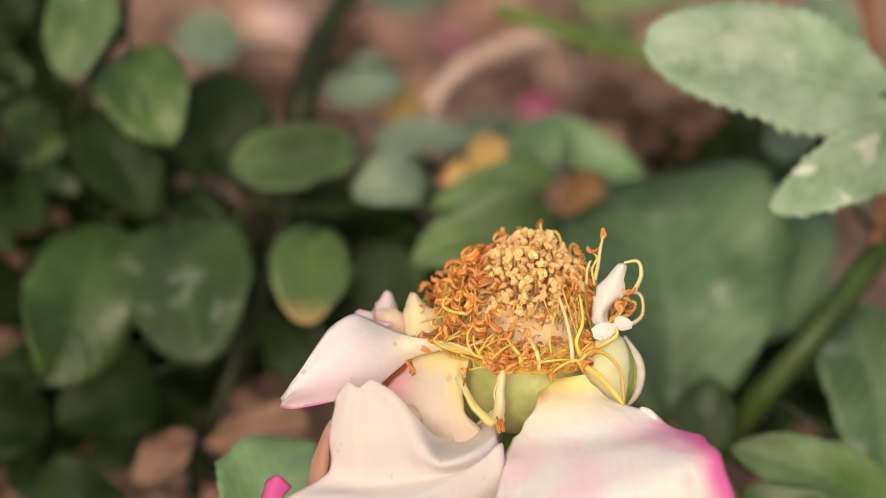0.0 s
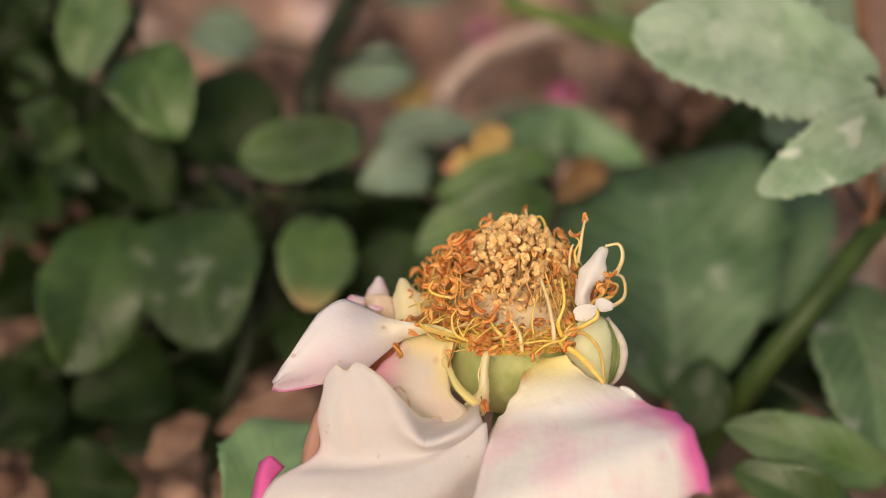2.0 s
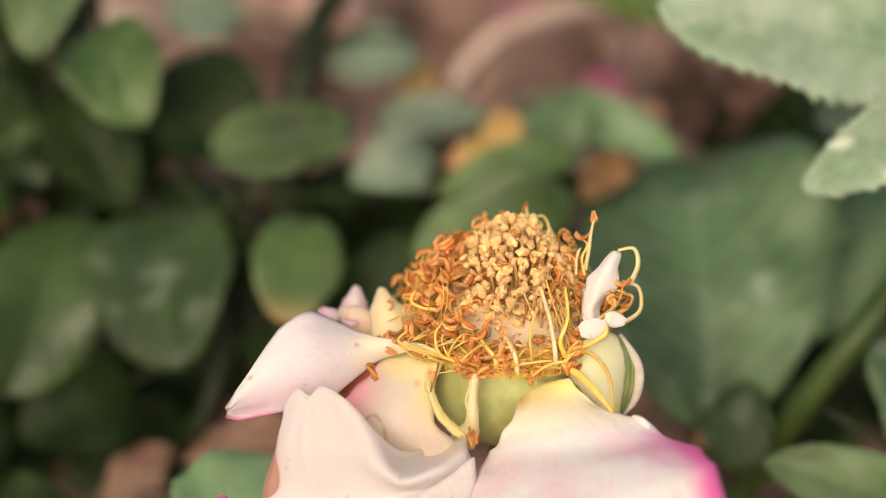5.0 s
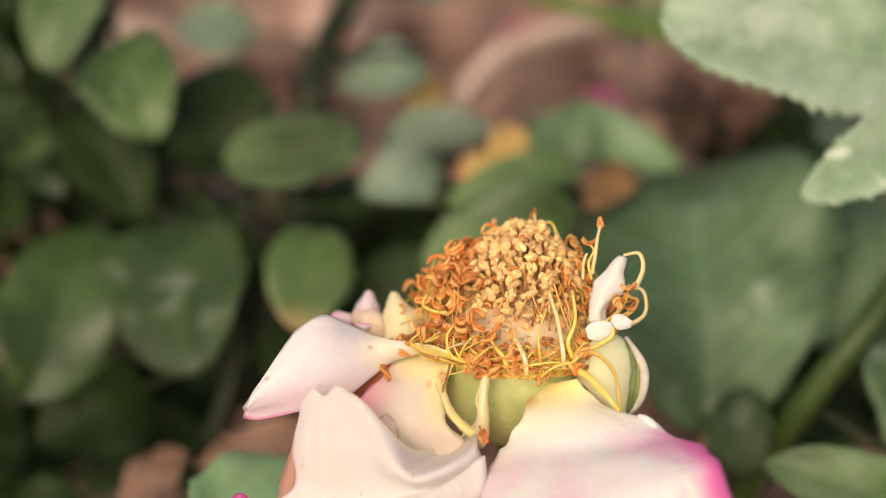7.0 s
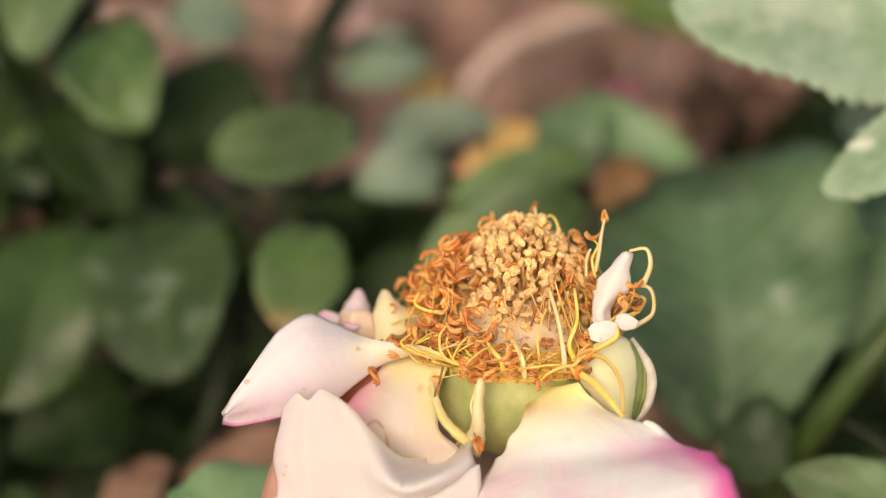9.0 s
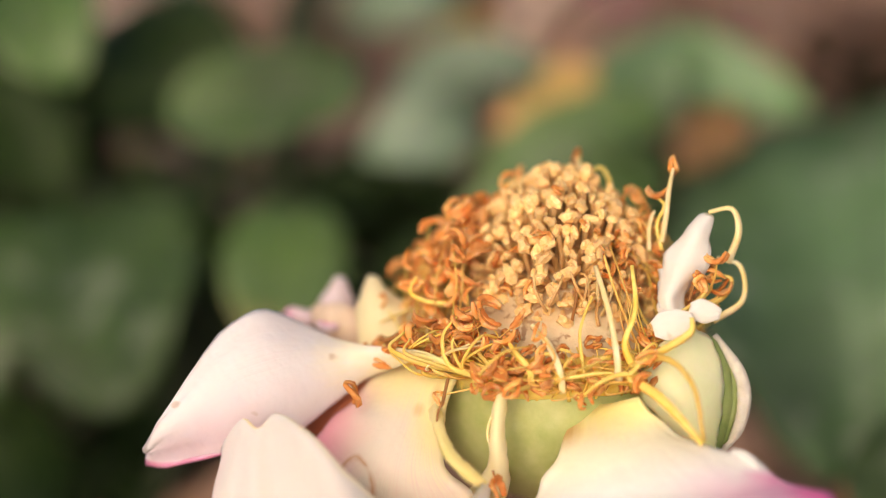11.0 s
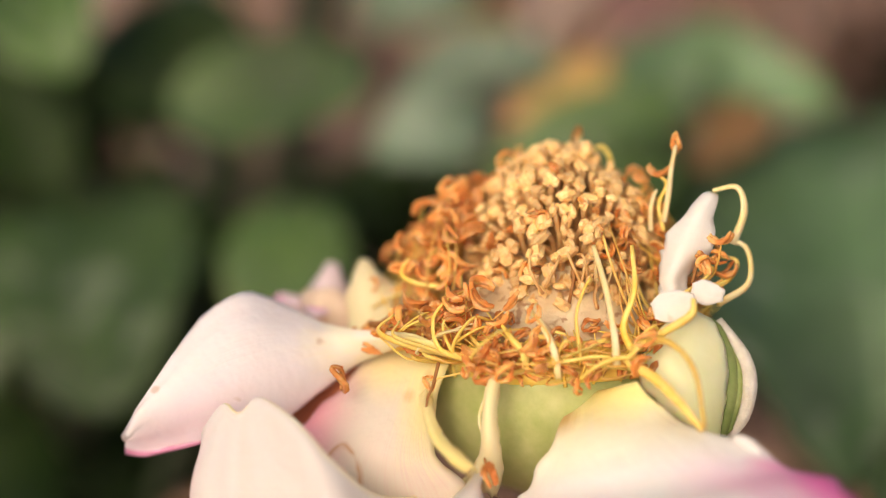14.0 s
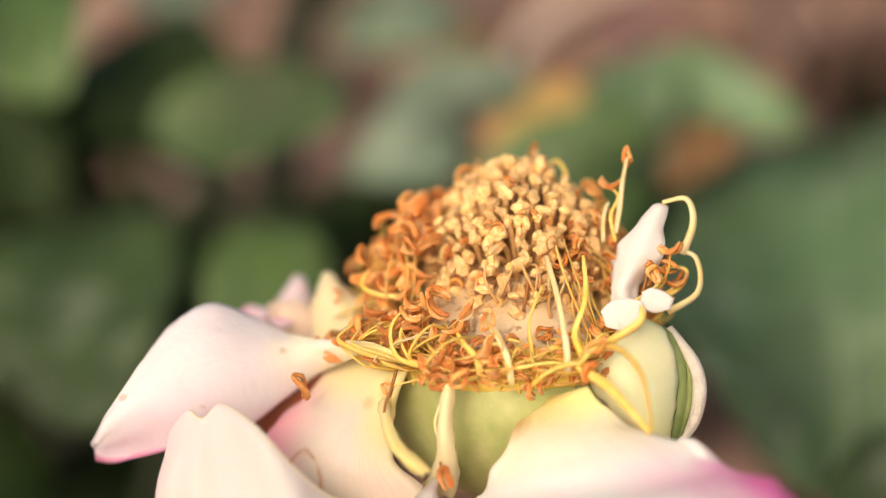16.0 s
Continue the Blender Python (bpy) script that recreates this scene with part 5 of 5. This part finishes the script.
corner_cane = cane("rose_cane", [(-5.59, 5.75, -5.00), (-5.09, 5.25, -3.90), (-4.91, 5.69, -2.20), (-4.32, 6.00, -0.70), (-4.03, 6.12, -0.17), (-3.99, 6.56, 0.47)], [0.11, 0.10, 0.08, 0.06], M_STEM_DARK, "rose cane with hanging toothed leaves")
leaf(corner_cane, (-4.50, 6.10, 0.51), (-4.63, 5.07, -0.28), 0.81, M_LEAF_FRESH, "", (-4.03, 6.12, -0.17), blunt=1.0, arch=0.08, round_=0.48, wave=0.12, teeth=15, nu=60, jag=0.07)
leaf(corner_cane, (-3.97, 5.63, -0.17), (-3.47, 4.50, -0.75), 1.08, M_LEAF_MID, "toothed leaflet", (-4.03, 6.12, -0.17), teeth=9)
leaf(corner_cane, (-4.29, 5.34, -0.41), (-3.84, 4.64, -0.73), 0.44, M_LEAF_FRESH, "toothed leaflet", (-4.32, 6.00, -0.70), teeth=9)
leaf(corner_cane, (-4.40, 5.57, -0.97), (-3.59, 4.50, -1.81), 0.94, M_LEAF_SHADE, "", (-4.32, 6.00, -0.70))
leaf(corner_cane, (-5.24, 6.63, -0.49), (-5.60, 7.20, -0.18), 0.69, M_LEAF_SHADE, "", (-4.32, 6.00, -0.70))
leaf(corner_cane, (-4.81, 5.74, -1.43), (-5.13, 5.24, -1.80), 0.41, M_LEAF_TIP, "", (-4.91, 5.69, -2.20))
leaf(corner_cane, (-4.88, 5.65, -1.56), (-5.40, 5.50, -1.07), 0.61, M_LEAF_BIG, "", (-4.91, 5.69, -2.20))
leaf(corner_cane, (-4.73, 5.25, -1.78), (-5.31, 4.65, -1.95), 0.54, M_LEAF_SHADE, "", (-4.91, 5.69, -2.20))

far_cane = cane("rose_cane", [(5.42, 13.83, -5.00), (2.99, 7.29, -1.29), (2.12, 7.03, -0.96), (1.34, 7.08, -0.71), (0.56, 7.22, -0.51)], [0.12, 0.11, 0.10], M_STEM, "bright green arching rose shoot")
leaf(far_cane, (1.57, 7.95, -1.39), (2.49, 7.93, -1.24), 0.43, M_LEAF_FRESH, "", (2.12, 7.03, -0.96))
leaf(far_cane, (1.64, 8.44, -1.03), (3.51, 8.32, -0.85), 0.36, M_LEAF_FRESH, "", (2.12, 7.03, -0.96))

# undergrowth that closes the bush below its upper leaves, shade put into leaf colour
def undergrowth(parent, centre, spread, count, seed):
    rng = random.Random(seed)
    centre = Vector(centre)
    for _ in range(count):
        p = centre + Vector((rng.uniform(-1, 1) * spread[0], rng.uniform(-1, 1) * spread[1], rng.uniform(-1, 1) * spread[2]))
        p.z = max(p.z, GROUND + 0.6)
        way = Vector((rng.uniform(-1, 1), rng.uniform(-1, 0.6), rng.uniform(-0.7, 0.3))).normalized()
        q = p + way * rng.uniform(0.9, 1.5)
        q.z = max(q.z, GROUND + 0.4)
        leaf(parent, p, q, rng.uniform(0.45, 0.95), rng.choice((M_LEAF_SHADE, M_LEAF_SHADE, M_LEAF_SHADE, M_LEAF_BIG)), "", centre + Vector((0, 0, -0.3)), nu=18, nv=8, teeth=9, roll=rng.uniform(-55, 55))


def sprig(parent, centre, spread, count, seed, kinds):
    """Small leaflets scattered round a twig."""
    rng = random.Random(seed)
    centre = Vector(centre)
    for _ in range(count):
        p = centre + Vector((rng.uniform(-1, 1) * spread[0], rng.uniform(-1, 1) * spread[1], rng.uniform(-1, 1) * spread[2]))
        q = p + Vector((rng.uniform(-1, 1), rng.uniform(-0.8, 0.5), rng.uniform(-0.8, 0.3))).normalized() * rng.uniform(0.45, 0.85)
        leaf(parent, p, q, rng.uniform(0.24, 0.5), rng.choice(kinds), "", centre - Vector((0, 0, 0.3)), nu=22, nv=8, teeth=9, roll=rng.uniform(-50, 50), jag=0.14)


sprig(corner_cane, (-5.01, 5.50, -2.13), (0.55, 0.4, 0.7), 12, 31, (M_LEAF_MID, M_LEAF_BIG, M_LEAF_SHADE, M_LEAF_BROWN))
sprig(corner_cane, (-5.26, 6.86, -1.21), (0.5, 0.4, 0.4), 7, 32, (M_LEAF_MID, M_LEAF_SHADE))
sprig(middle_cane, (0.05, 6.21, -2.16), (0.9, 0.3, 0.22), 8, 33, (M_LEAF_BLUE, M_LEAF_FRESH, M_LEAF_MID, M_LEAF_BROWN))
sprig(right_cane, (2.74, 6.44, -1.83), (0.6, 0.35, 0.3), 8, 35, (M_LEAF_ROT, M_LEAF_BROWN, M_LEAF_ROT, M_LEAF_MID))
sprig(left_cane, (-3.24, 5.52, -2.10), (0.6, 0.35, 0.35), 5, 36, (M_LEAF_MID, M_LEAF_SHADE, M_LEAF_BIG))
# dark filler leaves added where the gaps between the leaves lie in shade
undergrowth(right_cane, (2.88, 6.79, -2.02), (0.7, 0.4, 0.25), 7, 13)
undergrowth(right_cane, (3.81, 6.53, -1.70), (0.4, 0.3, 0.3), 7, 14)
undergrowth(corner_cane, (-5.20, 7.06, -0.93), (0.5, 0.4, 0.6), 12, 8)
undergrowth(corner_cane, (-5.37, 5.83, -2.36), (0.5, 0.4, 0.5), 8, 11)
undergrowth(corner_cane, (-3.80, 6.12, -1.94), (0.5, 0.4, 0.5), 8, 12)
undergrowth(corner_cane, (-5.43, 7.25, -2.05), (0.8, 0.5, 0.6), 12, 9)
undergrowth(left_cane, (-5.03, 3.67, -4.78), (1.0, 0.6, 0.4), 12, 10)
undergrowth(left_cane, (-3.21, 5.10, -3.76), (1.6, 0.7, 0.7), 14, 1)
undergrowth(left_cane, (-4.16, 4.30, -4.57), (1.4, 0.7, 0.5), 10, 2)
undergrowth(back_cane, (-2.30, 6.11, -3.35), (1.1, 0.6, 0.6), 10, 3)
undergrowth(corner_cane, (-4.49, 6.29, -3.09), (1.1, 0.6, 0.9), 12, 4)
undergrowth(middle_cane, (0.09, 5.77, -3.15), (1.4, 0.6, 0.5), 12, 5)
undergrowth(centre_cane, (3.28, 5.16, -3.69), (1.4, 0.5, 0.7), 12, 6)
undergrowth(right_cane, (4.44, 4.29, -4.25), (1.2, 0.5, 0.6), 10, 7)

# ---------------------------------------------------------------- on the soil
def fallen(name, base, tip, width, material, label, category, **more):
    base, tip = Vector(base), Vector(tip)
    ob = thing(name, (base + tip) / 2, label, category)
    leaf(ob, base, tip, width, material, name="blade", face=(0.1, -0.3, 1.0), **more)
    return ob


fallen("fallen_leaf", (-5.36, 7.98, -4.65), (-5.69, 8.61, -4.55), 0.45, M_LEAF_DEAD, "small dead brown leaf lying on the soil", "fallen leaf", fold=0.4)
fallen("fallen_leaf", (-5.30, 5.18, -4.65), (-4.67, 5.18, -4.55), 0.55, M_LEAF_DEAD, "dead brown leaf lying on the soil", "fallen leaf", fold=0.4)
fallen("fallen_petal", (1.60, 11.30, -4.65), (1.95, 11.31, -4.55), 0.34, M_PETAL_PINK, "pink rose petal fallen on the soil", "petal", teeth=0)
fallen("fallen_petal", (0.50, 13.16, -4.65), (0.77, 12.93, -4.55), 0.28, M_PETAL_PINK, "pink rose petal fallen on the soil", "petal", teeth=0)
fallen("fallen_petal", (-1.91, 13.22, -4.65), (-1.58, 13.23, -4.55), 0.38, M_PETAL_PALE, "pale pink rose petal fallen on the soil", "petal", teeth=0)
fallen("fallen_petal", (-2.06, 13.69, -4.65), (-1.81, 13.85, -4.55), 0.3, M_PETAL_PALE, "pale pink rose petal fallen on the soil", "petal", teeth=0)


def litter():
    """Dry scraps of leaf on the bare soil behind the bush."""
    rng = random.Random(9)
    for _ in range(34):
        x, y = rng.uniform(-6, 7), rng.uniform(5, 16)
        a = rng.uniform(0, 6.28)
        z = ground_height(x, y) + 0.25
        half = rng.uniform(0.25, 0.75)
        step = Vector((math.cos(a), math.sin(a), rng.uniform(-0.1, 0.1))) * half
        fallen("leaf_scrap", Vector((x, y, z)) - step, Vector((x, y, z)) + step, rng.uniform(0.28, 0.5), rng.choice((M_LEAF_DEAD, M_LEAF_DEAD, M_CLAY, M_CLAY, M_LEAF_BLUE)), "dry scrap of leaf lying on the soil", "leaf scrap", teeth=0, nu=8, nv=4, fold=0.4)


litter()
for base_, tip_ in (((2.61, 11.57, -4.75), (3.28, 11.88, -4.55)), ((2.24, 12.00, -4.75), (2.61, 10.97, -4.55)), ((3.31, 10.57, -4.75), (3.95, 10.72, -4.55)), ((1.26, 12.12, -4.75), (1.92, 12.28, -4.55)), ((2.77, 10.84, -4.75), (3.35, 11.14, -4.55)), ((3.92, 12.22, -4.75), (4.42, 10.59, -4.55)), ((-2.50, 11.68, -4.75), (-2.01, 12.13, -4.55)), ((-1.30, 13.88, -4.75), (-1.03, 12.47, -4.55))):
    fallen("fallen_leaf", base_, tip_, 0.9, M_LEAF_ROT, "dark brown rotting leaf lying on the soil", "fallen leaf", fold=0.5)
arch = thing("curled_bark", (-0.30, 8.30, -5.00), "pinkish-brown strip of dry bark curling up from the soil", "bark")
part("strip", tube(bmesh.new(), [(-0.30, 8.30, -5.10), (-0.16, 7.35, -2.27), (0.07, 7.61, -1.89), (0.53, 8.05, -1.77), (1.39, 8.62, -1.83), (1.92, 9.21, -2.39), (2.20, 11.00, -5.10)], [0.15, 0.18, 0.20, 0.20, 0.18, 0.14, 0.10], 9, 36, 0.5, 0.15), M_CLAY, arch)
flake = [Vector(p) + Vector((0.05, 0.10, -0.12)) for p in ((-0.30, 8.30, -5.10), (-0.16, 7.35, -2.27), (0.07, 7.61, -1.89), (0.53, 8.05, -1.77), (1.39, 8.62, -1.83), (1.92, 9.21, -2.39), (2.20, 11.00, -5.10),)[1:5]]
part("inner_bark", tube(bmesh.new(), flake, [0.05, 0.10, 0.11, 0.06], 8, 24, 0.4, 0.2), M_LEAF_BROWN, arch, "darker inner layer of the bark")

# the lens focuses on the flower
focus = new("focus_mark")
focus.location = bloom(0.72, -1.57, 0.25) * CM
focus.empty_display_size = 0.002
cam.data.dof.use_dof = True
cam.data.dof.focus_object = focus
cam.data.dof.aperture_fstop = 9.2
